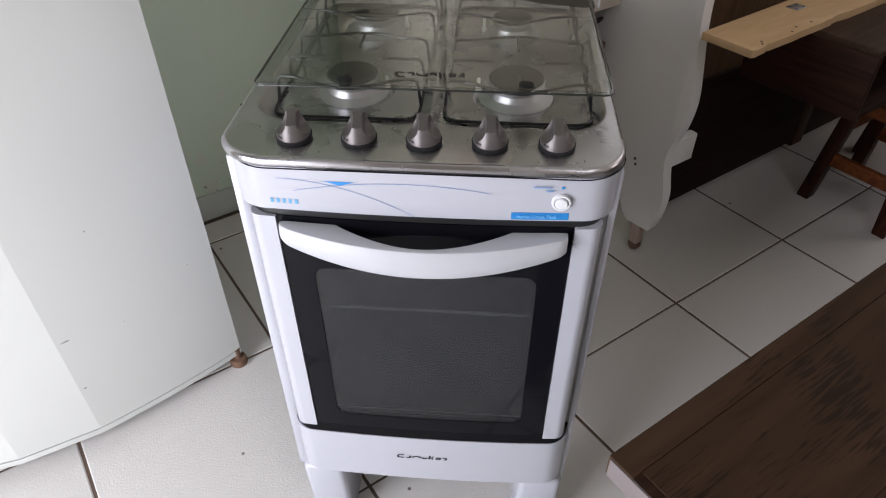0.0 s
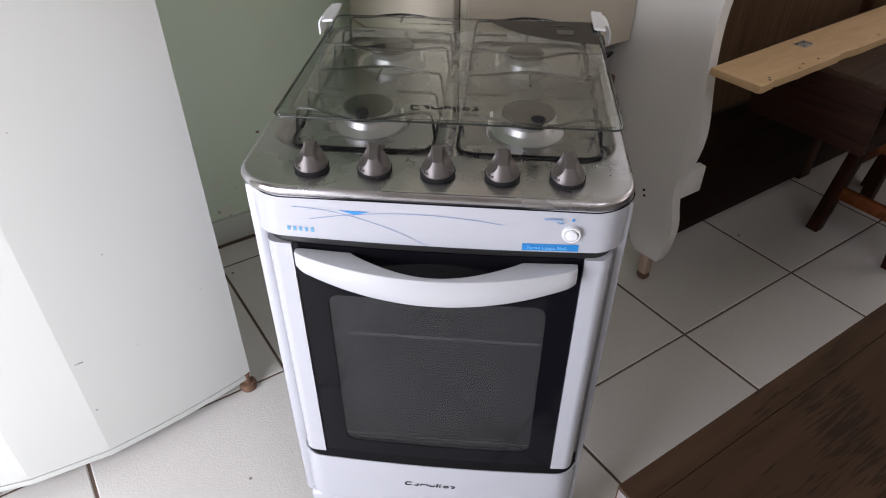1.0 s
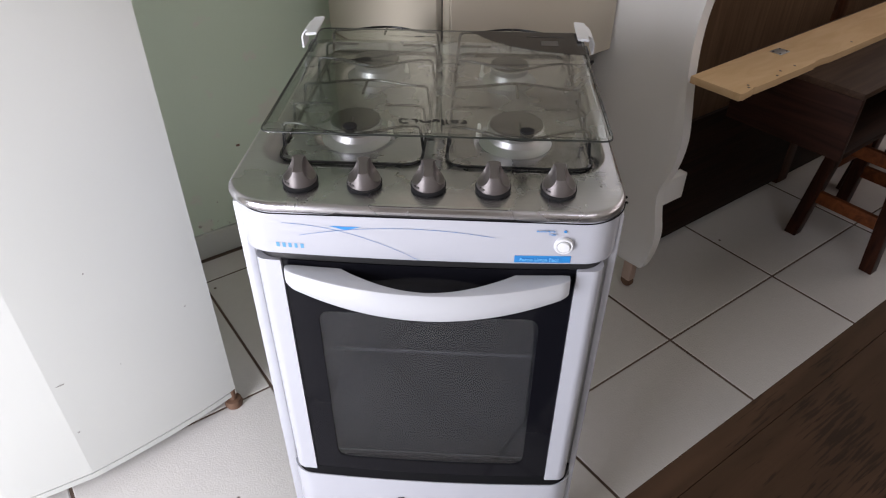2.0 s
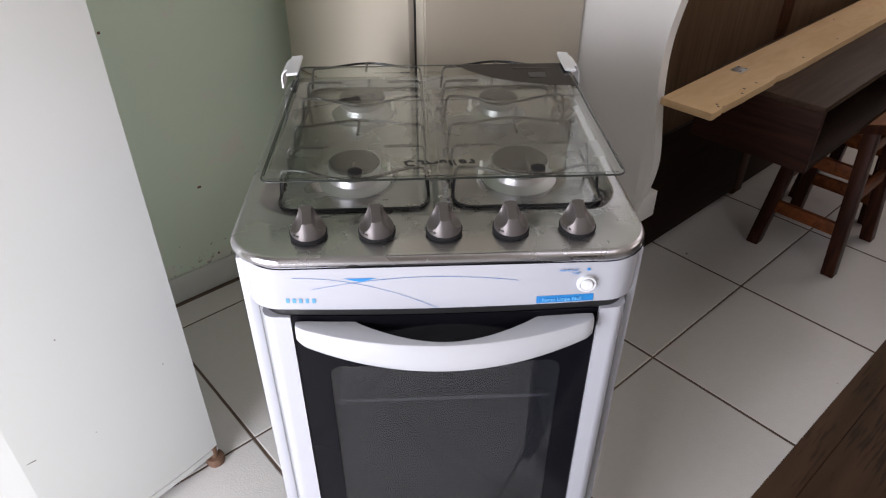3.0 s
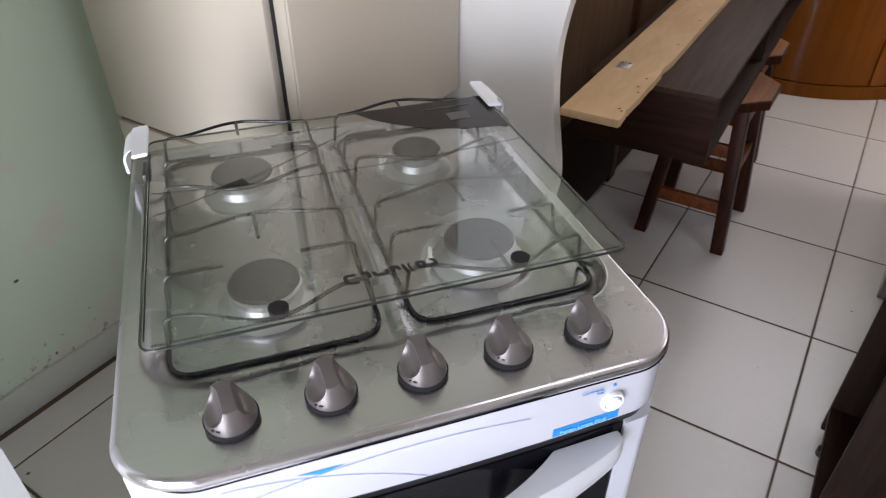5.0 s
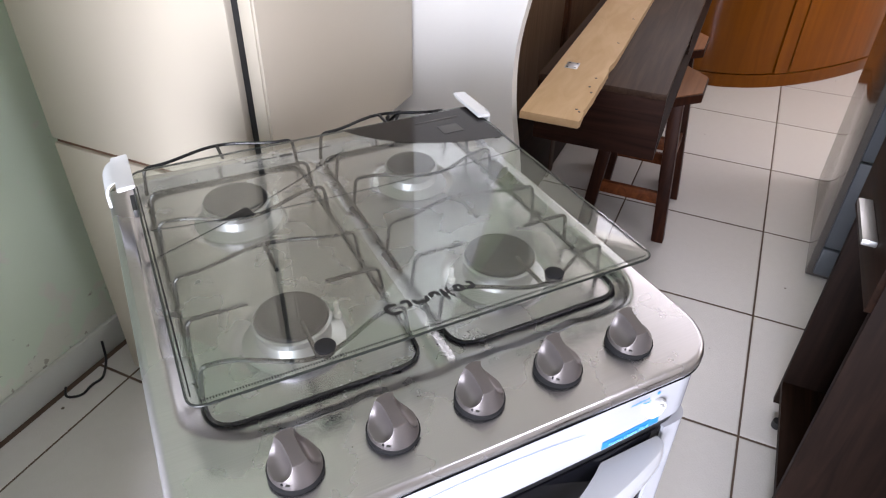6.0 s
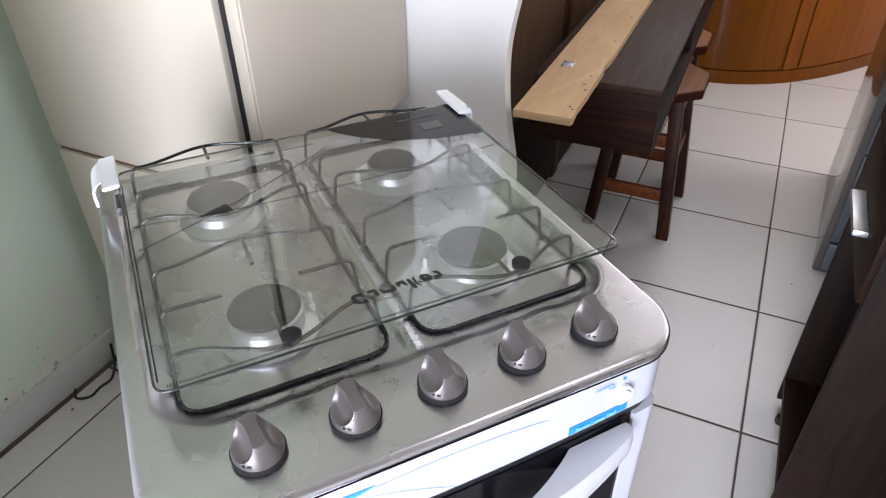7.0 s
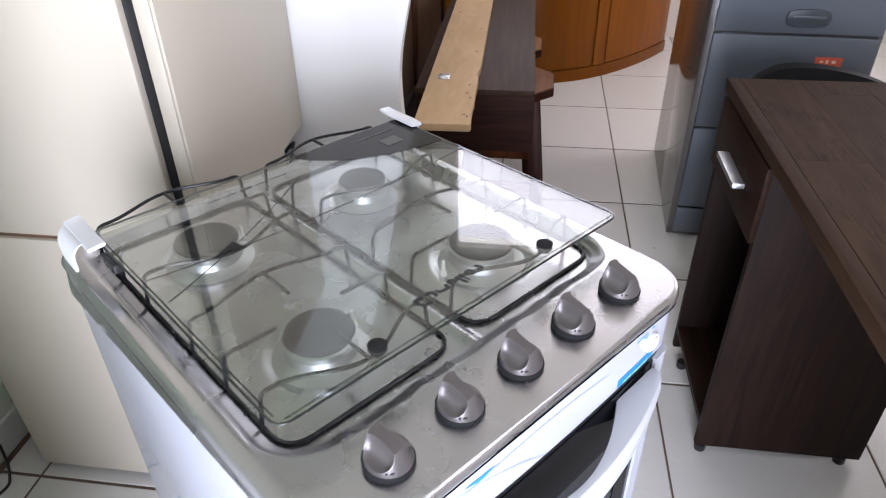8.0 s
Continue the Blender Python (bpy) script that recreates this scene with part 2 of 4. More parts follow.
GLASS_EDGE = plain("glass_edge", (0.012, 0.016, 0.014), 0.3, vary=0.3, scale=30)
OVEN_GLASS = sheet_glass("oven_glass", (0.66, 0.67, 0.70), 1.47, 0.02, 0.0, 0.014)
LINER = plain("oven_liner", (0.22, 0.225, 0.23), 0.45, vary=0.15, scale=12)
ZINC = plain("dull_zinc_wire", (0.8, 0.8, 0.8), 0.5, metal=0.2)
PRINT = plain("printed_black", (0.012, 0.012, 0.013), 0.45, specular=0.25)
PRINT_DARK = plain("printed_dark_tint", (0.014, 0.011, 0.010), 0.1, specular=0.15)
PRINT_DIM = plain("printed_dim_grey", (0.07, 0.067, 0.065), 0.4, specular=0.2)
BLUE = plain("blue_ink", (0.012, 0.20, 0.52), 0.35)
DEEP_BLUE = plain("deep_blue_ink", (0.03, 0.13, 0.34), 0.4)
PALE_BLUE = plain("pale_blue_ink", (0.08, 0.28, 0.48), 0.4)
SKY_INK = plain("light_blue_ink", (0.16, 0.50, 0.80), 0.4)
WHITE_PLASTIC = plain("white_plastic", (0.64, 0.65, 0.67), 0.35, vary=0.02)
CERAMIC = plain("ceramic", (0.75, 0.73, 0.68), 0.3)
PANEL_WHITE = plain("white_lacquer", (0.86, 0.85, 0.825), 0.42, vary=0.03, scale=4, bump=0.03)
WALNUT = wood("dark_walnut_laminate", (0.011, 0.0048, 0.0028), (0.030, 0.0132, 0.0075), 0.55)
WALNUT_UP = wood("dark_walnut_upright", (0.011, 0.0060, 0.0045), (0.024, 0.0125, 0.0090), 0.6, (20, 20, 1.5))
BOX_END = wood("dark_red_walnut_end", (0.019, 0.0068, 0.0045), (0.046, 0.018, 0.0115), 0.55, (22, 1.2, 22))
DESK_TOP = flecked(wood("desk_plank_laminate", (0.035, 0.0190, 0.0105), (0.058, 0.0310, 0.0178), 0.72, (1.6, 16, 16), 0.12), (0.010, 0.006, 0.004))
BROWN_TOP = wood("brown_worn_top", (0.040, 0.021, 0.013), (0.072, 0.041, 0.026), 0.5)
PANEL_BROWN = wood("brown_headboard", (0.032, 0.011, 0.005), (0.080, 0.031, 0.015), 0.45, (22, 22, 1.2))
PANEL_INSET = wood("brown_inset", (0.10, 0.056, 0.031), (0.16, 0.095, 0.056), 0.5, (22, 22, 1.2))
RAW_BOARD = wood("raw_pine_board", (0.55, 0.365, 0.20), (0.62, 0.43, 0.25), 0.6, (3, 12, 12), 0.1, 0, 0.12)
RUNG_WOOD = wood("stool_red_rung_wood", (0.09, 0.027, 0.010), (0.20, 0.060, 0.020), 0.4, (1.5, 16, 16))
STOOL_WOOD = wood("stool_dark_red_wood", (0.018, 0.006, 0.004), (0.050, 0.016, 0.008), 0.4, (16, 16, 1.5))
SEAT_WOOD = wood("stool_seat_wood", (0.22, 0.085, 0.035), (0.32, 0.14, 0.06), 0.5)
ORANGE_WOOD = wood("honey_varnish_wood", (0.165, 0.046, 0.0014), (0.215, 0.063, 0.0022), 0.34, (9, 9, 0.8), 0.03, 0.12, 0.25)
GREY_PAINT = plain("grey_steel_paint", (0.092, 0.105, 0.125), 0.4, vary=0.06, scale=4, bump=0.05, grain=300)
GREY_DARK = plain("dark_grey_plastic", (0.035, 0.042, 0.05), 0.45)
GREY_SIDE = plain("grey_gloss_paint", (0.095, 0.085, 0.080), 0.09, vary=0.06, scale=4, specular=0.6)
GREEN_WALL = stained_wall("sage_green_paint", (0.61, 0.715, 0.575), 0.55, vary=0.05, scale=2.2, bump=0.12, grain=70)
# unseen walls: tone lowered to cut the light they bounce
WALL_DIMMED = plain("dimmed_bounce_wall", (0.55, 0.50, 0.45), 0.7, vary=0.04, scale=2, bump=0.1, grain=60)
# unseen east wall: tone raised so it reflects brighter in the lid
EAST_LIGHTENED = plain("lightened_bounce_wall", (0.78, 0.755, 0.71), 0.7, vary=0.04, scale=2, bump=0.1, grain=60)
CEILING = plain("ceiling_paint", (0.62, 0.605, 0.57), 0.8, vary=0.03)
GROUT = plain("dark_grout", (0.105, 0.070, 0.051), 0.85, vary=0.3, scale=8, bump=0.3)
SKIRT = plain("skirting_tile", (0.53, 0.55, 0.51), 0.3, vary=0.04)
CHIP = plain("bare_chip", (0.25, 0.235, 0.225), 0.6, vary=0.3, scale=40)
RUST = plain("rusty_foot", (0.14, 0.075, 0.045), 0.7, vary=0.3, scale=40)
CASTER_MAT = plain("caster_plastic", (0.42, 0.31, 0.25), 0.5, vary=0.15, scale=30)
BAND_SHEEN = plain("painted_end_sheen", (0.13, 0.11, 0.11), 0.35, vary=0.08, scale=20)
LABEL_PALE = plain("pale_sticker_print", (0.78, 0.55, 0.42), 0.5)
LABEL_ORANGE = plain("orange_sticker", (0.62, 0.10, 0.05), 0.5)


def tile_material():
    m, n, l, p = material("glazed_tile")
    co, info = n.new("ShaderNodeTexCoord"), n.new("ShaderNodeObjectInfo")
    add = n.new("ShaderNodeVectorMath")
    l.new(co.outputs["Object"], add.inputs[0]), l.new(info.outputs["Location"], add.inputs[1])
    mottle, peel, spots = n.new("ShaderNodeTexNoise"), n.new("ShaderNodeTexNoise"), n.new("ShaderNodeTexVoronoi")
    mottle.inputs["Scale"].default_value, mottle.inputs["Detail"].default_value = 45, 4
    peel.inputs["Scale"].default_value, peel.inputs["Detail"].default_value = 230, 3
    spots.inputs["Scale"].default_value = 8.5
    for t in (mottle, peel, spots):
        l.new(add.outputs[0], t.inputs["Vector"])
    base = n.new("ShaderNodeMix")
    base.data_type = "RGBA"
    base.inputs["A"].default_value, base.inputs["B"].default_value = (0.59, 0.57, 0.545, 1), (0.63, 0.61, 0.585, 1)
    l.new(mottle.outputs["Fac"], base.inputs["Factor"])
    tone, hsv = n.new("ShaderNodeMapRange"), n.new("ShaderNodeHueSaturation")
    tone.inputs["To Min"].default_value, tone.inputs["To Max"].default_value = 0.95, 1.04
    l.new(info.outputs["Random"], tone.inputs["Value"]), l.new(tone.outputs["Result"], hsv.inputs["Value"])
    l.new(base.outputs["Result"], hsv.inputs["Color"])
    # a few small dirt specks
    speck, dirt = n.new("ShaderNodeMapRange"), n.new("ShaderNodeMix")
    speck.inputs["From Min"].default_value, speck.inputs["From Max"].default_value = 0.026, 0.046
    speck.inputs["To Min"].default_value, speck.inputs["To Max"].default_value = 1, 0
    dirt.data_type = "RGBA"
    dirt.inputs["B"].default_value = (0.16, 0.13, 0.11, 1)
    l.new(spots.outputs["Distance"], speck.inputs["Value"]), l.new(speck.outputs["Result"], dirt.inputs["Factor"])
    l.new(hsv.outputs["Color"], dirt.inputs["A"]), l.new(dirt.outputs["Result"], p.inputs["Base Color"])
    rough = n.new("ShaderNodeMapRange")
    rough.inputs["To Min"].default_value, rough.inputs["To Max"].default_value = 0.17, 0.20
    l.new(mottle.outputs["Fac"], rough.inputs["Value"]), l.new(rough.outputs["Result"], p.inputs["Roughness"])
    b = n.new("ShaderNodeBump")
    b.inputs["Strength"].default_value, b.inputs["Distance"].default_value = 0.6, 0.0011
    l.new(peel.outputs["Fac"], b.inputs["Height"]), l.new(b.outputs["Normal"], p.inputs["Normal"])
    return m


TILE = tile_material()


# ---- mesh helpers ----
def solid(x0, x1, y0, y1, z0, z1, bevel=0.0, seg=2, bm=None):
    bm = bm or bmesh.new()
    made = bmesh.ops.create_cube(bm, size=1)["verts"]
    for v in made:
        v.co = Vector(((x0 + x1) / 2 + v.co.x * (x1 - x0), (y0 + y1) / 2 + v.co.y * (y1 - y0), (z0 + z1) / 2 + v.co.z * (z1 - z0)))
    if bevel:
        edges = list({e for v in made for e in v.link_edges})
        bmesh.ops.bevel(bm, geom=edges, offset=bevel, segments=seg, affect="EDGES", profile=0.5)
    return bm


def lathe(profile, steps=32, centre=(0, 0, 0), bm=None, cap=True):
    """A turned shape from (radius, height) pairs, bottom to top."""
    bm = bm or bmesh.new()
    c = Vector(centre)
    rings = [[bm.verts.new(c + Vector((r * math.cos(a), r * math.sin(a), z))) for a in (2 * math.pi * i / steps for i in range(steps))] for r, z in profile]
    for low, up in zip(rings, rings[1:]):
        for i in range(steps):
            bm.faces.new((low[i], low[(i + 1) % steps], up[(i + 1) % steps], up[i]))
    if cap:
        bm.faces.new(rings[0][::-1]), bm.faces.new(rings[-1])
    return bm


def rod(points, radius, sides=8, bm=None, closed=False):
    """A round bar along a line of points."""
    bm = bm or bmesh.new()
    pts = [Vector(p) for p in points]
    n, rings, side = len(pts), [], None
    for i, p in enumerate(pts):
        a, b = (pts[i - 1], pts[(i + 1) % n]) if closed else (pts[max(i - 1, 0)], pts[min(i + 1, n - 1)])
        way = (b - a).normalized()
        if side is None:
            side = way.orthogonal().normalized()
        side = (side - way * side.dot(way)).normalized()
        other = way.cross(side)
        rings.append([bm.verts.new(p + radius * (math.cos(t) * side + math.sin(t) * other)) for t in (2 * math.pi * k / sides for k in range(sides))])
    pairs = list(zip(rings, rings[1:])) + ([(rings[-1], rings[0])] if closed else [])
    for low, up in pairs:
        shift = 0
        if closed and up is rings[0]:
            shift = min(range(sides), key=lambda s: (low[0].co - up[s].co).length)
        for k in range(sides):
            bm.faces.new((low[k], low[(k + 1) % sides], up[(k + 1 + shift) % sides], up[(k + shift) % sides]))
    if not closed:
        bm.faces.new(rings[0][::-1]), bm.faces.new(rings[-1])
    return bm


def rounded(corners, r, steps=5, closed=True):
    """A line through corners, each rounded by about r."""
    pts, out = [Vector(c) for c in corners], []
    n = len(pts)
    for i, p in enumerate(pts):
        if not closed and i in (0, n - 1):
            out.append(p)
            continue
        a, b = pts[i - 1] - p, pts[(i + 1) % n] - p
        d = min(r, a.length / 2.01, b.length / 2.01)
        s, e = p + a.normalized() * d, p + b.normalized() * d
        out += [(1 - t) ** 2 * s + 2 * t * (1 - t) * p + t * t * e for t in (k / steps for k in range(steps + 1))]
    return out


def slab(outline, z0, z1, bevel=0.0, bm=None):
    """A flat shape of (x, y) points, with thickness."""
    bm = bm or bmesh.new()
    low, up = [bm.verts.new((x, y, z0)) for x, y in outline], [bm.verts.new((x, y, z1)) for x, y in outline]
    n = len(outline)
    faces = [bm.faces.new(low[::-1]), bm.faces.new(up)] + [bm.faces.new((low[i], low[(i + 1) % n], up[(i + 1) % n], up[i])) for i in range(n)]
    if bevel:
        rim = list({e for f in faces[:2] for e in f.edges})
        bmesh.ops.bevel(bm, geom=rim, offset=bevel, segments=2, affect="EDGES", profile=0.5)
    return bm


def moved(bm, m):
    bm.transform(m)
    return bm


def finish(name, bm, mat, smooth=35):
    bmesh.ops.recalc_face_normals(bm, faces=bm.faces)
    data = bpy.data.meshes.new(name)
    bm.to_mesh(data)
    bm.free()
    data.materials.append(mat)
    if smooth:
        data.shade_smooth()
        data.set_sharp_from_angle(angle=radians(smooth))
    return data


def part(name, bm, mat, parent, label="", smooth=35):
    ob = new(name, finish(name, bm, mat, smooth))
    ob.parent = parent
    return tagged(ob, label)


def thing(name, m, label, category, group=""):
    ob = new(name)
    ob.empty_display_size = 0.1
    ob.matrix_world = m
    return tagged(ob, label, category, group)


def structure(name, bm, mat, m, label, category="", smooth=0):
    ob = new(name, finish(name, bm, mat, smooth))
    ob.matrix_world = m
    return tagged(ob, label, category, "", "structure")


def lettering(name, words, size, mat, parent, m, label=""):
    curve = bpy.data.curves.new(name, "FONT")
    curve.body, curve.size, curve.extrude, curve.align_x = words, size, 0.0002, "LEFT"
    temp = new(name, curve)
    data = bpy.data.meshes.new_from_object(temp.evaluated_get(bpy.context.evaluated_depsgraph_get()))
    bpy.data.objects.remove(temp)
    data.materials.clear()
    data.materials.append(mat)
    ob = new(name, data)
    ob.parent, ob.matrix_basis = parent, m
    return tagged(ob, label)


# ---- room ----
structure("floor", solid(U0 - 0.2, U1 + 0.2, V0 - 0.2, V1 + 0.2, -0.12, -0.0014), GROUT, GRID, "dark brown grout bed under the floor tiles", "floor")
def wall_with_hole(name, along, place, a0, a1, h0, h1, z0, z1, label, outward, paint=None):
    """A wall with one rectangular opening, along u or v."""
    bm = bmesh.new()
    thick = 0.15 * outward
    p0, p1 = min(place, place + thick), max(place, place + thick)
    for s0, s1, b, t in ((a0, h0, 0, HIGH), (h1, a1, 0, HIGH), (h0, h1, 0, z0), (h0, h1, z1, HIGH)):
        if t - b > 0.01:
            (solid(s0, s1, p0, p1, b, t, bm=bm) if along == "u" else solid(p0, p1, s0, s1, b, t, bm=bm))
    return structure(name, bm, paint or WALL_DIMMED, GRID, label, "wall")


wall_with_hole("wall_west", "v", U0, V0, V1, -0.42, 0.67, 0.0, 2.1, "unseen white wall, dimmed in tone, with a wide open doorway", -1)
wall_with_hole("wall_east", "v", U1, V0, V1, -1.14, 0.88, 2.10, 3.42, "unseen white wall, lightened in tone, with a high window opening", 1, EAST_LIGHTENED)
structure("wall_north", solid(U0 - 0.15, U1 + 0.15, V1, V1 + 0.15, 0, HIGH), GREEN_WALL, GRID, "sage green painted plaster wall with light stains", "wall")
south = bmesh.new()
# the low opening at the far end is added, for the side fill
for a0, a1, z0, z1 in ((U0 - 0.15, -1.65, 0, HIGH), (-1.65, -0.45, 0, 2.50), (-1.65, -0.45, 3.38, HIGH), (-0.45, 1.51, 0, HIGH), (1.51, 2.89, 0, 0.98), (1.51, 2.89, 2.26, HIGH), (2.89, U1 + 0.15, 0, HIGH)):
    solid(a0, a1, V0 - 0.15, V0, z0, z1, bm=south)
structure("wall_south", south, WALL_DIMMED, GRID, "unseen white wall, dimmed in tone, with a window and an added light opening", "wall")
structure("ceiling", solid(U0 - 0.2, U1 + 0.2, V0 - 0.2, V1 + 0.2, HIGH, HIGH + 0.12), CEILING, GRID, "plain white painted ceiling", "ceiling")
structure("baseboard", solid(U0, U1, V1 - 0.012, V1, 0, 0.085, 0.003), SKIRT, GRID, "pale ceramic tile skirting along the green wall", "baseboard", 30)


# ---- stove ----
SX = 0.007
stove = thing("gas_stove", pose(SX, 0, 0), "white four-burner gas stove with steel top on tiled floor", "stove")


def bow(x):
    """The front's slight bulge towards the room."""
    return 0.004 - 0.008 * (1 - (x / 0.23) ** 2) if abs(x) < 0.23 else 0.004


def ends_dense(x0, x1, r, n=10, m=20):
    """Positions along a front, denser at its rounded ends."""
    a = [x0 + r * (1 - math.cos(math.pi / 2 * i / n)) for i in range(n)]
    b = [x0 + r + (x1 - x0 - 2 * r) * i / m for i in range(m + 1)]
    return a + b + [x1 + x0 - x for x in reversed(a)]


def front_panel(x0, x1, z0, z1, depth, r, proud=0.0, lip=0.003, left=True, right=True):
    line = []
    for x in ends_dense(x0, x1, r):
        y = bow(x) - proud
        if left and x - x0 < r:
            y += r - math.sqrt(max(0, r * r - (r - (x - x0)) ** 2))
        if right and x1 - x < r:
            y += r - math.sqrt(max(0, r * r - (r - (x1 - x)) ** 2))
        line.append((x, y))
    return slab([(x0, depth)] + line + [(x1, depth)], z0, z1, lip)


# body
part("side_panel", solid(-0.244, -0.226, 0.030, 0.532, 0.15, 0.812, 0.004), ENAMEL, stove, "white enamelled side sheet")
part("side_panel", solid(0.226, 0.237, 0.030, 0.532, 0.15, 0.812, 0.004), ENAMEL, stove, "white enamelled side sheet")
part("back_panel", solid(-0.226, 0.226, 0.520, 0.528, 0.17, 0.81), ALUMINIUM, stove, "bare metal back sheet")
part("bottom_panel", solid(-0.226, 0.226, 0.03, 0.520, 0.17, 0.178), LINER, stove)
for b in ((-0.19, -0.182, 0.03, 0.46, 0.32, 0.73), (0.182, 0.19, 0.03, 0.46, 0.32, 0.73), (-0.182, 0.182, 0.452, 0.46, 0.32, 0.73), (-0.182, 0.182, 0.03, 0.452, 0.32, 0.328), (-0.182, 0.182, 0.03, 0.452, 0.722, 0.73)):
    part("liner_panel", solid(*b), LINER, stove, "dark grey enamelled oven interior")
for s in (-1, 1):
    part("front_flange", solid(min(s * 0.19, s * 0.226), max(s * 0.19, s * 0.226), 0.03, 0.036, 0.18, 0.75), LINER, stove, "dark grey enamelled front flange")
rack = bmesh.new()
for y in (0.06, 0.43):
    rod([(-0.150, y, 0.533), (0.150, y, 0.533)], 0.0021, 6, rack)
for i in range(7):
    rod([(-0.144 + i * 0.048, 0.06, 0.5325), (-0.144 + i * 0.048, 0.43, 0.5310)], 0.0003, 5, rack)
part("oven_rack", rack, ZINC, stove, "chrome wire oven rack")

# legs: folded white sheet feet
for x in (-1, 1):
    for y0, y1 in ((0.008, 0.105), (0.425, 0.527)):
        leg = solid(min(x * 0.232, x * 0.158), max(x * 0.232, x * 0.158), y0, y1, 0.0, 0.176, 0.012, 3)
        for v in leg.verts:
            v.co.x -= x * 0.008 * (1 - v.co.z / 0.176)
        part("leg", leg, ENAMEL, stove, "white plastic foot")

# lower drawer
drawer = part("drawer", front_panel(-0.231, 0.231, 0.180, 0.297, 0.05, 0.036, 0.0), ENAMEL, stove, "white bowed warming drawer front")
part("gap_strip", front_panel(-0.2275, 0.2275, 0.2968, 0.3215, 0.05, 0.034, -0.0015, 0.0008), GAP, stove, "black gap above the drawer")

# oven door
door = part("oven_door", solid(-0.183, 0.183, 0.0185, 0.024, 0.322, 0.334), BLACK, stove, "black glass oven door with white side strips")
WIN = [(p.x, p.y) for p in rounded([(-0.146, 0.352, 0), (0.146, 0.352, 0), (0.146, 0.664, 0), (-0.146, 0.664, 0)], 0.02, 8)]
OUT = (-0.183, 0.183, 0.322, 0.7465)


def outer(x, z):
    """The place on the door's edge straight out from a place on the window's edge."""
    dx, dz = x, z - 0.508
    k = min((OUT[1] / abs(dx)) if dx else 9, ((OUT[3] - 0.508) / dz) if dz > 0 else 9, ((OUT[2] - 0.508) / dz) if dz < 0 else 9)
    return dx * k, 0.508 + dz * k


ring, lines = bmesh.new(), []
dense = []
for p, q in zip(WIN, WIN[1:] + WIN[:1]):
    n = max(1, int(math.dist(p, q) / 0.012))
    dense += [(p[0] + (q[0] - p[0]) * i / n, p[1] + (q[1] - p[1]) * i / n) for i in range(n)]
for x, z in dense:
    ox, oz = outer(x, z)
    lines.append([ring.verts.new((px, bow(px) + dy, pz)) for px, pz, dy in ((x, z, 0.004), (x, z, 0.0), (ox, oz, 0.0), (ox, oz, 0.004))])
for p, q in zip(lines, lines[1:] + lines[:1]):
    for k in range(3):
        ring.faces.new((p[k], p[k + 1], q[k + 1], q[k]))
for cx in (-0.183, 0.183):
    for cz, n0 in ((0.322, 1), (0.7465, 1)):
        near = sorted((v for l4 in lines for v in (l4[2],)), key=lambda v: math.dist((v.co.x, v.co.z), (cx, cz)))[:2]
        if math.dist((near[0].co.x, near[0].co.z), (cx, cz)) > 1e-4:
            ring.faces.new((ring.verts.new((cx, bow(cx), cz)), near[0], near[1]))
part("glass_border", ring, FRIT, door, "glossy black printed glass border", 25)
pane, lines = bmesh.new(), []
for i in range(25):
    x = -0.1465 + 0.293 * i / 24
    lines.append([pane.verts.new((x, bow(x) + dy, z)) for z, dy in ((0.351, 0.0010), (0.665, 0.0010), (0.665, 0.0035), (0.351, 0.0035))])
for p, q in zip(lines, lines[1:]):
    for k in range(4):
        pane.faces.new((p[k], p[(k + 1) % 4], q[(k + 1) % 4], q[k]))
part("oven_window", pane, OVEN_GLASS, door, "smoked oven window glass")
part("inner_glass", solid(-0.16, 0.16, 0.026, 0.029, 0.335, 0.68), OVEN_GLASS, door, "inner oven door glass")
for s in (-1, 1):
    strip = front_panel(-0.219, -0.184, 0.317, 0.7465, 0.030, 0.016, 0.003, 0.0015, True, False)
    if s > 0:
        moved(strip, Matrix.Diagonal((-1, 1, 1, 1)))
    part("side_strip", strip, ENAMEL, door, "white lacquered door side strip")

# handle: a bowed flat bar, scooped out along the top of its middle
hb = bmesh.new()
rows = []
N = 96
for i in range(N + 1):
    x = -0.178 + 0.3535 * i / N
    q = x / 0.1765
    low = 0.6963 + 0.0205 * q * q
    top = 0.737 + 0.0055 * q * q
    out = -0.018 - 0.032 * (1 - q * q)
    inn = -0.003
    if abs(x) < 0.108:
        inn += (out + 0.0125) * (1 - (x / 0.108) ** 2) ** 0.8
    if abs(q) > 0.93:
        k = ((abs(q) - 0.93) / 0.07) ** 2
        low, top, out = low + 0.0015 * k, top - 0.001 * k, out + 0.004 * k
    b = 0.0022
    rows.append([hb.verts.new((x, y, z)) for y, z in ((inn, low + 0.003), (out + 0.006, low), (out + 0.0012, low + 0.0008), (out, low + b), (out - 0.0006, (low + top) / 2), (out + 0.0012, top - b), (out + 0.0026, top - 0.0006), (out + 0.0065, top), (inn, top - 0.001))])
for a, b in zip(rows, rows[1:]):
    for k in range(9):
        hb.faces.new((a[k], b[k], b[(k + 1) % 9], a[(k + 1) % 9]))
hb.faces.new(rows[0][::-1]), hb.faces.new(rows[-1])
part("door_handle", hb, HANDLE_WHITE, door, "white curved bar handle", 40)

# control panel
panel = part("control_panel", front_panel(-0.238, 0.234, 0.7565, 0.8215, 0.06, 0.042, 0.0), ENAMEL, stove, "white bowed control panel with blue print")
part("gap_strip", front_panel(-0.2385, 0.2345, 0.8190, 0.8214, 0.06, 0.042, 0.0012, 0.0005), BLACK, stove, "thin dark gap under the steel rim")
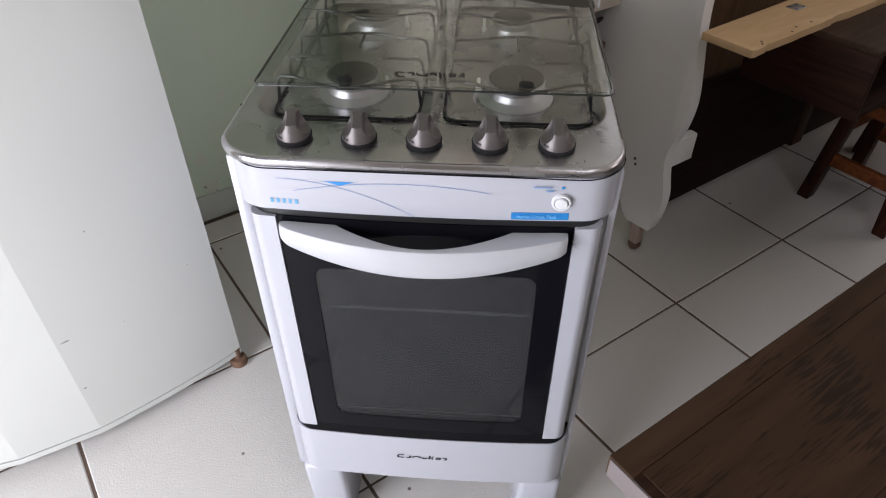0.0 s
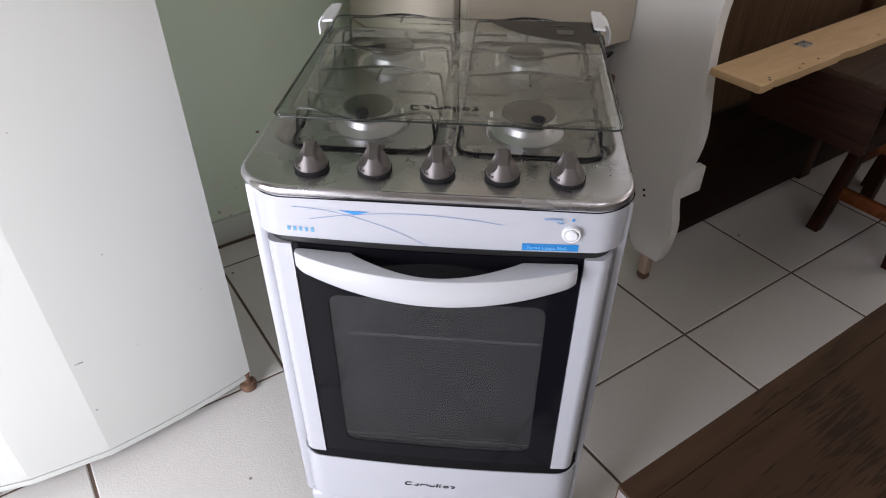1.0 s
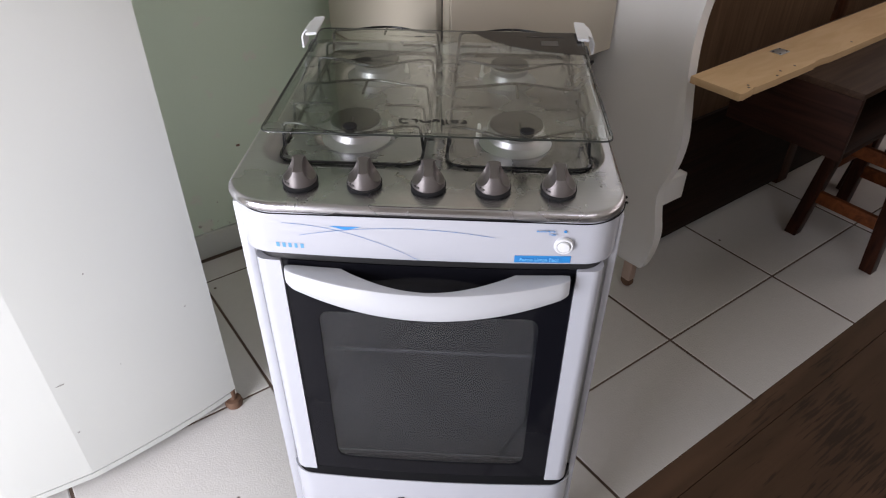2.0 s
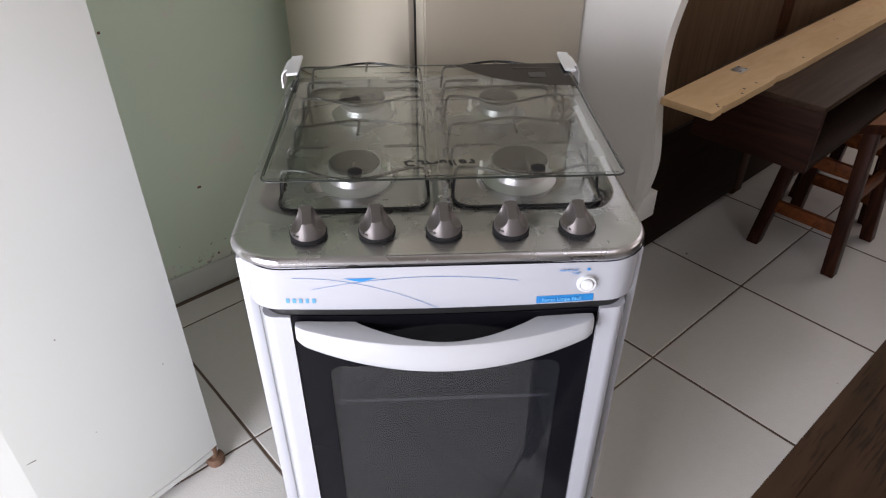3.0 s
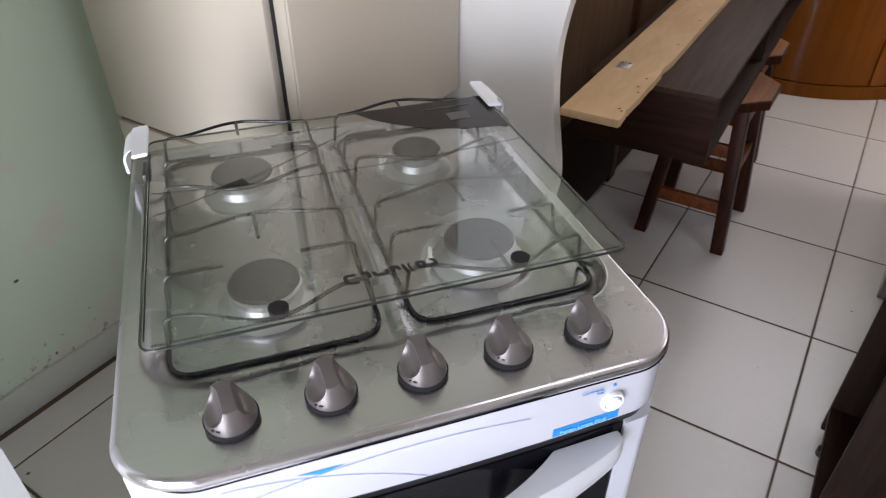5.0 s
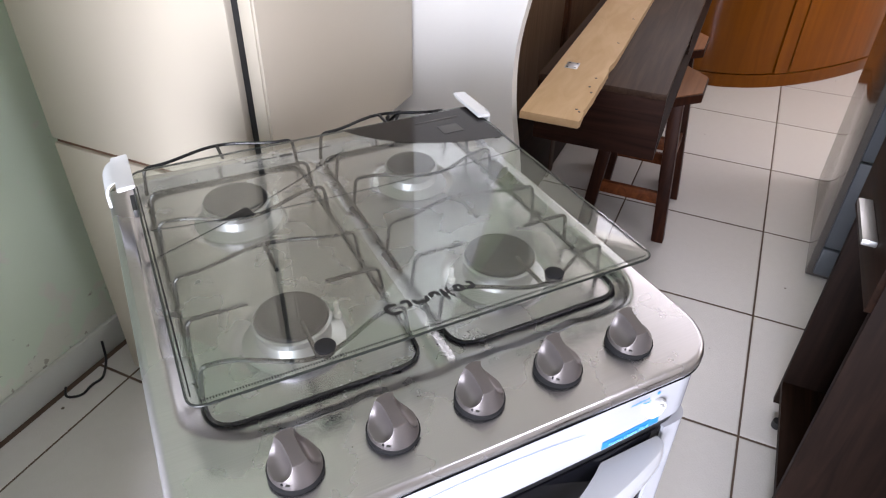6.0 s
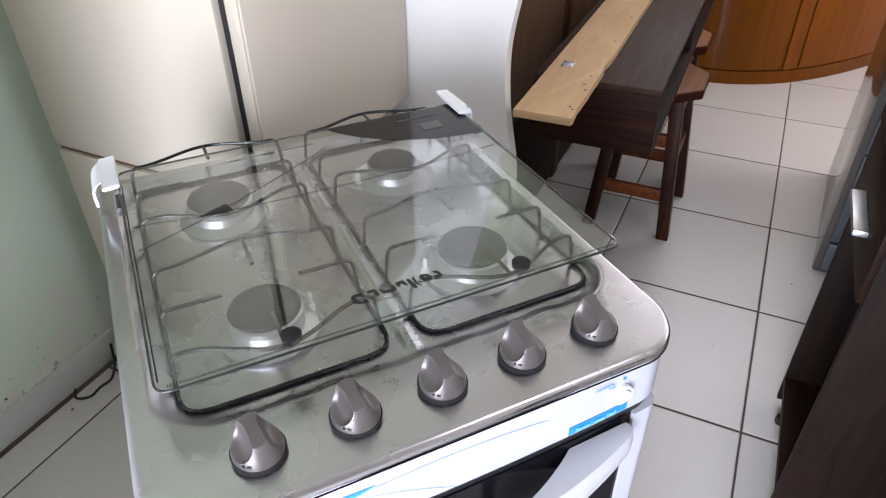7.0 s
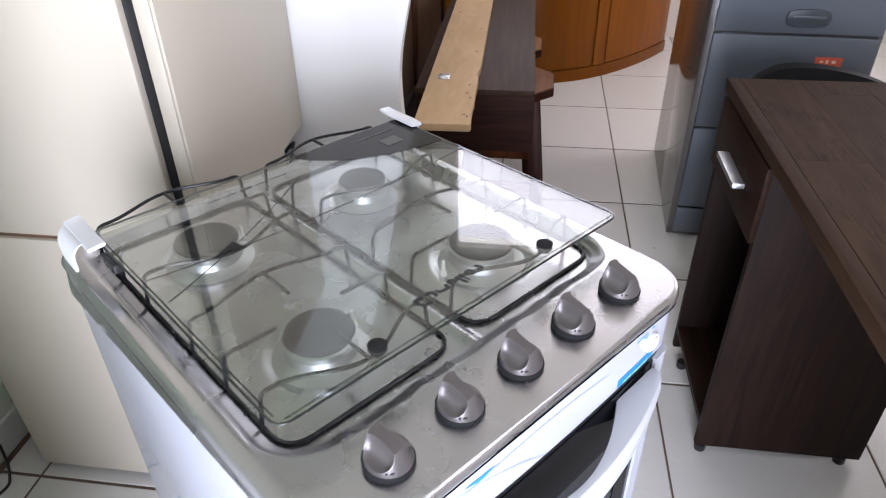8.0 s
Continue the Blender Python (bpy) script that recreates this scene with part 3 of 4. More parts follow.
part("gap_strip", front_panel(-0.2205, 0.2205, 0.740, 0.765, 0.06, 0.032, -0.002), BLACK, stove, "black gap under the panel")


def on_front(x, z, lift=0.0006):
    """A place on the bowed front."""
    return Vector((x, bow(x) - lift, z))


def front_line(points, width, mat, parent, label, name="printed_line"):
    """A thin printed stroke on the front, its width varying along it."""
    bm = bmesh.new()
    a = []
    for x, z, w in points:
        a.append([bm.verts.new(on_front(x, z + w * width)), bm.verts.new(on_front(x, z - w * width))])
    for p, q in zip(a, a[1:]):
        bm.faces.new((p[0], p[1], q[1], q[0]))
    return part(name, bm, mat, parent, label, 0)


def arc(x0, z0, x1, z1, rise, n=24, w=1.0):
    return [(x0 + (x1 - x0) * t, z0 + (z1 - z0) * t + 4 * rise * t * (1 - t), w) for t in (i / n for i in range(n + 1))]


front_line(arc(-0.175, 0.8025, -0.010, 0.757, 0.0125), 0.00028, DEEP_BLUE, panel, "thin blue printed curve")
front_line(arc(-0.155, 0.786, 0.082, 0.794, 0.013), 0.00028, DEEP_BLUE, panel, "thin blue printed curve")
tri = bmesh.new()
tri.faces.new([tri.verts.new(on_front(x, z)) for x, z in ((-0.117, 0.8022), (-0.079, 0.8028), (-0.098, 0.7972))])
part("printed_triangle", tri, BLUE, panel, "solid blue printed triangle", 0)


def front_bar(x, z, w, h, mat, parent, label, name, lean=0.0):
    bm = bmesh.new()
    n = max(1, int(w / 0.012))
    for i in range(n):
        xa, xb = x + w * i / n, x + w * (i + 1) / n
        bm.faces.new([bm.verts.new(on_front(*p)) for p in ((xa, z), (xb, z), (xb + lean, z + h), (xa + lean, z + h))])
    return part(name, bm, mat, parent, label, 0)


for i, w in enumerate((0.0066, 0.0066, 0.0062, 0.0058, 0.0066)):
    front_bar(-0.1860 + i * 0.0076, 0.7665, w * 0.62, 0.0066, PALE_BLUE, panel, "blue printed mark", "printed_mark")
lettering("print_word", "Acendimento", 0.0040, BLUE, panel, Matrix.Translation(on_front(0.1295, 0.8048, 0.002)) @ pose(0, 0, 0, 90, 0, 2.4), "small blue printed word")
lettering("print_word", "Total", 0.0042, BLUE, panel, Matrix.Translation(on_front(0.1440, 0.7998, 0.002)) @ pose(0, 0, 0, 90, 0, 2.4), "small blue printed word")
part("printed_dot", moved(lathe([(0.0018, 0), (0.0018, 0.0005)], 12), Matrix.Translation(on_front(0.1635, 0.8050)) @ pose(0, 0, 0, 90)), BLUE, panel, "blue printed dot")
sticker = front_panel(0.106, 0.174, 0.7585, 0.7685, 0.012, 0.003, 0.0007, 0.0, False, False)
sticker = part("sticker", sticker, BLUE, panel, "bright blue sticker with pale lettering")
lettering("print_word", "Forno Limpa F\u00e1cil", 0.0066, SKY_INK, sticker, Matrix.Translation(on_front(0.112, 0.7618, 0.0022)) @ pose(0, 0, 0, 90, 0, 2.2), "pale blue sticker words")
btn = part("ignition_button", moved(lathe([(0.0115, 0), (0.0115, 0.003), (0.0105, 0.0045), (0.0085, 0.0045), (0.0082, 0.002)], 32), Matrix.Translation(on_front(0.1632, 0.7850, 0.0)) @ pose(0, 0, 0, 90)), WHITE_PLASTIC, panel, "white round ignition button ring")
part("push_cap", moved(lathe([(0.0076, 0), (0.0076, 0.005), (0.0064, 0.0066), (0.001, 0.007)], 28), Matrix.Translation(on_front(0.1632, 0.7850, 0.0)) @ pose(0, 0, 0, 90)), WHITE_PLASTIC, btn)

# brand mark on the drawer as plain slanted arcs and strokes
def arc_mark(width, height, stroke, start, sweep, lean=0.18, steps=20):
    """A flat slanted arc of an oval ring, its lower edge at the origin."""
    bm, pairs = bmesh.new(), []
    for i in range(steps + 1):
        a = radians(start + sweep * i / steps)
        c, d = (math.copysign(abs(f(a)) ** 0.7, f(a)) for f in (math.cos, math.sin))
        pairs.append([bm.verts.new((width / 2 + (width / 2 - k) * c + lean * (height / 2 + (height / 2 - k) * d), height / 2 + (height / 2 - k) * d, 0)) for k in (0, stroke)])
    for p, q in zip(pairs, pairs[1:]):
        bm.faces.new((p[0], q[0], q[1], p[1]))
    return bm


# width, height, where the arc begins and how far it goes round
MARKS = ((0.0115, 0.0100, 50, 270), (0.0070, 0.0070, 200, 250), (0.0120, 0.0070, -30, 240), (0.0075, 0.0070, 160, 230), (0.0030, 0.0105, 0, 360), (0.0045, 0.0095, 90, 200), (0.0075, 0.0070, 0, 360), (0.0070, 0.0070, -100, 260))
x = -0.056
for w, h, start, sweep in MARKS:
    w, h = w * 1.24, h * 1.10
    part("brand_mark", moved(arc_mark(w, h, 0.0029 if w > 0.006 else 0.0018, start, sweep), Matrix.Translation(on_front(x, 0.2405)) @ pose(0, 0, 0, 90, 0, 0)), PRINT, drawer, "dark printed brand mark", 0)
    x += w + 0.0016

# ---- steel cooktop ----
X1, Y0, Y1, TOP = 0.240, -0.004, 0.545, 0.834
BURNERS = [(-0.114, 0.196, 0.0340), (0.109, 0.196, 0.0365), (-0.115, 0.421, 0.0360), (0.105, 0.412, 0.0305)]


def front_bulge(x, y):
    """Pulls the front edge out with the panel's bow."""
    return -0.007 * max(0, 1 - (x / 0.24) ** 2) * max(0, 1 - (y - Y0) / 0.1) ** 2


def rim(inset, r=0.055, steps=12):
    """The cooktop's outline, drawn in by inset."""
    out = []
    for cx, cy, a0 in ((X1 - r, Y1 - 0.02, 0), (-X1 + r, Y1 - 0.02, 90), (-X1 + r, Y0 + r, 180), (X1 - r, Y0 + r, 270)):
        rr = 0.03 if cy > 0.3 else r
        cx = math.copysign(X1 - rr, cx)
        cy = Y1 - rr if cy > 0.3 else cy
        for k in range(steps + 1):
            a = radians(a0 + 90 * k / steps)
            out.append((cx + (rr - inset) * math.cos(a), cy + (rr - inset) * math.sin(a)))
    return out


def step(t):
    t = min(1, max(0, t))
    return t * t * (3 - 2 * t)


def well(x, y):
    """How deep the pressed well lies at a place: one basin behind the knobs, a low ridge between the supports, a dish under each burner."""
    front, back = 0.081 + 0.0009 * math.sin(x * 61) + 0.0007 * math.sin(x * 149 + 1), 0.530
    cy, hx, hy = (front + back) / 2, 0.2225, (back - front) / 2
    r = 0.055 if y < cy else 0.03
    dx, dy = abs(x) - (hx - r), abs(y - cy) - (hy - r)
    d = math.hypot(max(dx, 0), max(dy, 0)) + min(max(dx, dy), 0) - r
    drop = 0.005 * step(-d / 0.007) + 0.008 * step(-(d + 0.003) / 0.018)
    drop -= 0.004 * step(1 - abs(x) / 0.012) * step(-d / 0.03)
    for bx, by, br in BURNERS:
        d = math.hypot(x - bx, y - by)
        drop += 0.0035 * step((br + 0.025 - d) / 0.014)
    return drop


top = bmesh.new()
loops = []
for drop, out in ((0.034, 0.0035), (0.022, 0.0028), (0.011, 0.0012)):
    loops.append([top.verts.new((x * (1 + out * step((y - 0.03) / 0.07) / 0.24), y + front_bulge(x, y), TOP - 0.0127 - drop * step((y - 0.03) / 0.07))) for x, y in rim(0.0020)])
# the rolled edge: a tucked lower lip, then a broad shoulder up to the flat
shoulder = [(0.0040 * (1 - math.cos(a)), TOP - 0.0075 + 0.0060 * math.sin(a)) for a in (radians(15 * k) for k in range(-4, 0))]
shoulder += [(0.0066 * (1 - math.cos(a)), TOP + 0.0001 - 0.0075 * (1 - math.sin(a))) for a in (radians(7.5 * k) for k in range(0, 13))]
for inset, z in shoulder:
    loops.append([top.verts.new((x, y + front_bulge(x, y), z)) for x, y in rim(inset)])
for a, b in zip(loops, loops[1:]):
    for i in range(len(a)):
        top.faces.new((a[i], a[(i + 1) % len(a)], b[(i + 1) % len(b)], b[i]))
NX, NY = 170, 180


def inside(x, y, inset=0.0062, r=0.055):
    """The nearest place within the flat of the cooktop."""
    rr = r if y < 0.25 else 0.03
    x, y = max(-X1 + inset, min(X1 - inset, x)), max(Y0 + inset, min(Y1 - inset, y))
    cx, cy = X1 - rr, (Y0 + rr if y < 0.25 else Y1 - rr)
    beyond = y < cy if y < 0.25 else y > cy
    if abs(x) > cx and beyond:
        d = Vector((abs(x) - cx, y - cy))
        if d.length > rr - inset:
            d = d.normalized() * (rr - inset)
            x, y = math.copysign(cx + d.x, x), cy + d.y
    return x, y


sheet = []
for j in range(NY + 1):
    row = []
    for i in range(NX + 1):
        x, y = inside(-X1 + 2 * X1 * i / NX, Y0 + (Y1 - Y0) * j / NY)
        row.append(top.verts.new((x, y + front_bulge(x, y), TOP - well(x, y))))
    sheet.append(row)
for j in range(NY):
    for i in range(NX):
        q = (sheet[j][i], sheet[j][i + 1], sheet[j + 1][i + 1], sheet[j + 1][i])
        if len({tuple(v.co) for v in q}) == 4:
            top.faces.new(q)
for v in top.verts:
    v.co.x -= 0.009 * max(0, (-v.co.x - 0.19) / 0.05) + 0.003 * max(0, (v.co.x - 0.19) / 0.05)
part("gap_strip", rod([(x * 0.997, y + front_bulge(x, y) - 0.0002, TOP - 0.0146) for x, y in rim(0.0016)[26:]], 0.0008, 6), GAP, stove, "dark gap under the steel edge")
cooktop = part("cooktop", top, STEEL, stove, "brushed stainless steel top with pressed wells", 60)


# knobs
def carved(x, y, z):
    """A place on the grip, pushed in where the finger hollows are."""
    for side in (-1, 1):
        dy, dz = (y - 0.0010) / 0.0174, (z - 0.0285) / 0.0170
        rest = 1 - dy ** 4 - dz * dz
        if rest > 0:
            inner = 0.0206 - 0.0156 * rest ** 0.30
            if side * x > inner:
                x = side * inner
    return x, y, z


def knob(x):
    k = lathe([(0.0212, 0), (0.0216, 0.0062), (0.0196, 0.0082)], 40)
    ring = part("knob", k, RUBBER, stove, "black knob skirt with matte grey-brown grip")
    ring.matrix_basis = Matrix.Translation((x, 0.0412, TOP - 0.0005)) @ pose(0, 0, 0, 7, 0, 4 - 25 * x)
    g, rings, steps = bmesh.new(), [], 144
    for i in range(41):
        f = i / 40
        r, lift, cy = 0.0203 - 0.0055 * f ** 1.3, 0.0072 + 0.0203 * f, 0.0034 * f
        line = []
        for j in range(steps):
            a = 2 * math.pi * j / steps
            px, py = r * math.cos(a), cy + r * math.sin(a)
            line.append(g.verts.new(carved(px, py, lift + 0.16 * f * f * (py - cy))))
        rings.append(line)
    for i in range(1, 15):
        f = 1 - i / 15
        line = []
        for j in range(steps):
            a = 2 * math.pi * j / steps
            py = 0.0034 + 0.0148 * f * math.sin(a)
            z = 0.0275 + 0.16 * (py - 0.0034) + 0.0010 * (1 - f * f)
            line.append(g.verts.new(carved(0.0148 * f * math.cos(a), py, z)))
        rings.append(line)
    for a, b in zip(rings, rings[1:]):
        for j in range(steps):
            g.faces.new((a[j], a[(j + 1) % steps], b[(j + 1) % steps], b[j]))
    g.faces.new(rings[0][::-1]), g.faces.new(rings[-1])
    part("knob_grip", g, KNOB, ring, "matte grey-brown grip with scooped sides", 42)
    for a, w, ink in ((-143, 0.0008, PRINT), (-130, 0.0015, PRINT_DIM)):
        part("pointer_mark", moved(solid(-w, w, -0.0202, -0.0190, 0.0112, 0.0126), pose(0, 0, 0, 0, 0, a + 90)), ink, ring)


for i in range(5):
    knob((-0.157, -0.0785, -0.001, 0.077, 0.155)[i])

# torn scraps of clear film left behind the knobs
FILM = sheet_glass("clear_film", (0.93, 0.94, 0.94), 1.6, 0.06)
for i, (x, y) in enumerate(((-0.118, 0.074), (-0.045, 0.077), (0.032, 0.076), (0.062, 0.071), (0.118, 0.075), (0.137, 0.073), (0.190, 0.180), (0.196, 0.262), (0.199, 0.315))):
    bm, w, rows_ = bmesh.new(), random.uniform(0.010, 0.017) * (2 if y > 0.1 else 1), []
    for a in range(6):
        rows_.append([bm.verts.new((w * (a / 5 - 0.5) + random.uniform(-0.0012, 0.0012), random.uniform(0.004, 0.007) * (b - 0.5) * 1.6, 0.0008 + random.uniform(0, 0.0028))) for b in (0, 0.5, 1)])
    for p, q in zip(rows_, rows_[1:]):
        for k in range(2):
            bm.faces.new((p[k], q[k], q[k + 1], p[k + 1]))
    scrap = part("film_scrap", moved(bm, Matrix.Translation((x, y, TOP + 0.0002 - well(x, y))) @ pose(0, 0, 0, 0, 0, random.uniform(-25, 25))), FILM, cooktop, "torn scrap of clear plastic film", 20)
    scrap.visible_shadow = False

# burners
for bx, by, br in BURNERS:
    z = TOP - 0.0165
    base = part("burner", lathe([(br + 0.016, 0), (br + 0.010, 0.0022), (br + 0.002, 0.007), (br - 0.001, 0.015), (br + 0.0018, 0.0210), (br + 0.0024, 0.0242), (br + 0.0004, 0.0256)], 44, (bx, by, z)), ALUMINIUM, stove, "dull aluminium burner ring")
    part("burner_cap", lathe([(br - 0.0005, 0.0254), (br + 0.0008, 0.0276), (br - 0.0008, 0.0298), (br - 0.005, 0.0312), (br - 0.007, 0.0309), (br * 0.4, 0.0316)], 44, (bx, by, z)), CAP, base, "dark grey enamelled burner cap")
    sx, sy = (br + 0.016) * (0.92 if bx < 0 else -0.97), 0.010
    part("igniter", lathe([(0.0042, 0.0), (0.0042, 0.007), (0.0024, 0.008), (0.0024, 0.020), (0.001, 0.0215)], 12, (bx + sx, by + sy, z)), CERAMIC, base, "white ceramic spark igniter")

# pot supports of black wire
UP, LOW, WR = 0.860, TOP - 0.0105, 0.0021


def pot_support(s):
    x0, x1 = (-0.206, -0.016) if s < 0 else (0.016, 0.206)
    mid = (x0 + x1) / 2
    frame_line = rounded([(x0, 0.112, LOW), (x1, 0.112, LOW), (x1, 0.512, LOW), (x0, 0.512, LOW)], 0.026)
    grate = part("pot_support", rod(frame_line, 0.0021, 8, closed=True), WIRE, stove, "black enamelled wire pot support")

    def bar(points, name="support_bar", r=0.008):
        return part(name, rod(rounded(points, r, 4, False), WR, 8), WIRE, grate)

    def wave(y, swing, lift=0.0):
        n = 14
        pts = [(x0, y, LOW), (x0 + 0.004, y, UP)]
        pts += [(x0 + 0.012 + (x1 - x0 - 0.024) * i / n, y + swing * (0.5 - 0.5 * math.cos(2 * math.pi * i / n)), UP + lift * math.sin(math.pi * i / n)) for i in range(1, n)]
        return pts + [(x1 - 0.004, y, UP), (x1, y, LOW)]

    bar(wave(0.151, -0.031)), bar(wave(0.280, 0.018)), bar(wave(0.383, -0.029)), bar(wave(0.512, 0.023))
    for by in (0.213, 0.447):
        bar([(x0, by, LOW), (x0 + 0.004, by, UP), (x0 + 0.058, by, UP)], "support_finger")
        bar([(x1, by, LOW), (x1 - 0.004, by, UP), (x1 - 0.058, by, UP)], "support_finger")
    for y0, y1 in ((0.298, 0.250), (0.121, 0.168), (0.535, 0.498)):
        bar([(mid, y0, UP), (mid, y1, UP)], "support_finger")


pot_support(-1), pot_support(1)

# glass lid
GX, GY0, GY1, GZ = 0.220, 0.098, 0.482, 0.876
lid_line = [(p.x, p.y) for p in rounded([(-GX, GY0, 0), (GX, GY0, 0), (GX, GY1, 0), (-GX, GY1, 0)], 0.014)]
lid = part("glass_lid", slab(lid_line, GZ - 0.0035, GZ), LID_GLASS, stove, "clear tempered glass lid with black print")
lid.visible_shadow = False
lid.location = (0.003, -0.003, 0)
part("glass_edge", rod([(x, y, GZ - 0.0018) for x, y in lid_line], 0.0012, 8, closed=True), GLASS_EDGE, lid, "dark green polished glass edge")
PZ = GZ + 0.0006


def lid_flat(points, mat, name, label):
    bm = bmesh.new()
    bm.faces.new([bm.verts.new((x, y, PZ)) for x, y in points])
    return part(name, bm, mat, lid, label, 0)


def lid_line_print(points, width, mat, name, label):
    bm, a = bmesh.new(), []
    pts = [Vector((x, y, PZ)) for x, y in points]
    for i, p in enumerate(pts):
        way = (pts[min(i + 1, len(pts) - 1)] - pts[max(i - 1, 0)]).normalized()
        side = Vector((-way.y, way.x, 0)) * width
        a.append((bm.verts.new(p + side), bm.verts.new(p - side)))
    for p, q in zip(a, a[1:]):
        bm.faces.new((p[0], p[1], q[1], q[0]))
    return part(name, bm, mat, lid, label, 0)


def curve2(p, q, r, n=20):
    return [tuple((1 - t) ** 2 * a + 2 * t * (1 - t) * b + t * t * c for a, b, c in zip(p, q, r)) for t in (i / n for i in range(n + 1))]


lid_flat([(0.036, 0.478)] + curve2((0.036, 0.478), (0.085, 0.392), (0.216, 0.380)) + [(0.216, 0.478)], PRINT_DARK, "corner_print", "dark brown printed corner of the lid")
for (x, y), w, h in (((0.128, 0.455), 0.062, 0.003), ((0.150, 0.416), 0.028, 0.022)):
    bm = bmesh.new()
    bm.faces.new([bm.verts.new((a, b, PZ + 0.0004)) for a, b in ((x, y), (x + w, y), (x + w, y + h), (x, y + h))])
    part("printed_label", bm, PRINT_DIM, lid, "grey printed label", 0)
lid_line_print(curve2((-0.212, 0.300), (-0.10, 0.345), (0.02, 0.430)), 0.0006, PRINT, "printed_line", "thin black printed curve")
lid_line_print(curve2((-0.214, 0.348), (-0.05, 0.318), (0.215, 0.342)), 0.0006, PRINT, "printed_line", "thin black printed curve")
lid_flat([(-0.152, 0.335), (-0.118, 0.352), (-0.112, 0.334)], PRINT, "printed_triangle", "solid black printed triangle")
# a row of fine print along the rear, as plain bars
for x, w, h in ((-0.098, 0.017, 0.0018), (-0.079, 0.020, 0.0018), (-0.056, 0.016, 0.0050), (-0.036, 0.019, 0.0018), (-0.015, 0.024, 0.0018)):
    lid_flat([(x, 0.446 - h / 2), (x + w, 0.446 - h / 2), (x + w, 0.446 + h / 2), (x, 0.446 + h / 2)], PRINT_DIM, "fine_print", "small dark printed bar")
# brand mark turned head down, as it reads with the lid raised
x = -0.0500
for w, h, start, sweep in MARKS:
    w, h = w * 1.28, h * 1.55
    part("brand_mark", moved(arc_mark(w, h, 0.0037 if w > 0.006 else 0.0020, start, sweep), Matrix.Translation((x, 0.1415, PZ)) @ Matrix.Diagonal((1, -1, 1, 1))), PRINT, lid, "black printed brand mark", 0)
    x += w + 0.0016
# fine dotted border along the edge
dots = bmesh.new()
for p, q, n in (((-0.210, GY0 + 0.0034), (0.210, GY0 + 0.0034), 190), ((-GX + 0.0034, GY0 + 0.012), (-GX + 0.0034, GY1 - 0.04), 166), ((GX - 0.0034, GY0 + 0.012), (GX - 0.0034, GY1 - 0.10), 136)):
    for i in range(n):
        a, b = (c + (d - c) * i / (n - 1) for c, d in zip(p, q))
        dots.faces.new([dots.verts.new((a + dx, b + dy, PZ)) for dx, dy in ((-0.0006, -0.0012), (0.0006, -0.0012), (0.0006, 0.0012), (-0.0006, 0.0012))])
part("dotted_border", dots, PRINT, lid, "fine black dotted border", 0)
for bx in (-0.109, 0.115):
    part("bumper", lathe([(0.0060, -0.0085), (0.0088, -0.0045), (0.0090, 0.0008), (0.0072, 0.0018)], 24, (bx, 0.117, GZ)), RUBBER, lid, "black rubber bumper")


def bent(profile, x0, x1, thick, lean=0.0):
    """A plate of even thickness that follows a profile of y and z, from x0 to x1."""
    bm, lines = bmesh.new(), []
    for i, (y, z) in enumerate(profile):
        a, b = profile[max(i - 1, 0)], profile[min(i + 1, len(profile) - 1)]
        d = Vector((b[0] - a[0], b[1] - a[1])).normalized() * thick
        lines.append([bm.verts.new((x, yy, zz + lean * x)) for x, yy, zz in ((x0, y, z), (x1, y, z), (x1, y - d.y, z + d.x), (x0, y - d.y, z + d.x))])
    for p, q in zip(lines, lines[1:]):
        for k in range(4):
            bm.faces.new((p[k], p[(k + 1) % 4], q[(k + 1) % 4], q[k]))
    bm.faces.new(lines[0][::-1]), bm.faces.new(lines[-1])
    bmesh.ops.recalc_face_normals(bm, faces=bm.faces)
    bmesh.ops.bevel(bm, geom=[e for e in bm.edges if e.calc_face_angle(0) > 1.0], offset=0.0012, segments=2, affect="EDGES")
    return bm


for s in (-1, 1):
    plate = [(-0.033, 0.0), (-0.018, 0.0003), (0.010, 0.0008), (0.026, 0.0014), (0.036, 0.0026), (0.041, 0.0040)]
    hinge = part("hinge", moved(bent(plate, -0.0095, 0.0095, 0.0045, -0.10 * s), Matrix.Translation((s * 0.2235 - 0.004, 0.469, GZ + 0.0014))), WHITE_PLASTIC, lid, "white plastic lid hinge cover", 40)
    # outer skirt, curving down beside the steel edge
    sk, lines = bmesh.new(), []
    for i in range(11):
        t = i / 10
        x = s * (0.2335 + 0.0125 * math.sin(math.pi * 0.5 * min(1, 1.5 * t))) - 0.004
        z = GZ + 0.0045 - 0.033 * t ** 1.5
        half = 0.027 - 0.009 * t
        mid_y = 0.481 - 0.003 * t
        lines.append([sk.verts.new((x + s * dx, mid_y + k * half, z)) for k, dx in ((-1, 0), (1, 0), (1, -0.003), (-1, -0.003))])
    for p, q in zip(lines, lines[1:]):
        for k in range(4):
            sk.faces.new((p[k], p[(k + 1) % 4], q[(k + 1) % 4], q[k]))
    sk.faces.new(lines[0]), sk.faces.new(lines[-1])
    part("hinge_skirt", sk, WHITE_PLASTIC, hinge, "white curved hinge skirt", 50)
    part("hinge_clip", solid(s * 0.222 - 0.004, s * 0.222 + 0.004, 0.402, 0.436, GZ - 0.014, GZ - 0.0040, 0.001), BLACK, hinge, "black clip under the glass")

# ---- white fridge by the green wall ----
white_fridge = thing("white_fridge", at(-1.33, 1.2), "tall white fridge with a curved door beside the green wall", "fridge")
FH = 1.62


def fr(u, v):
    return (u + 1.33, v - 1.2)


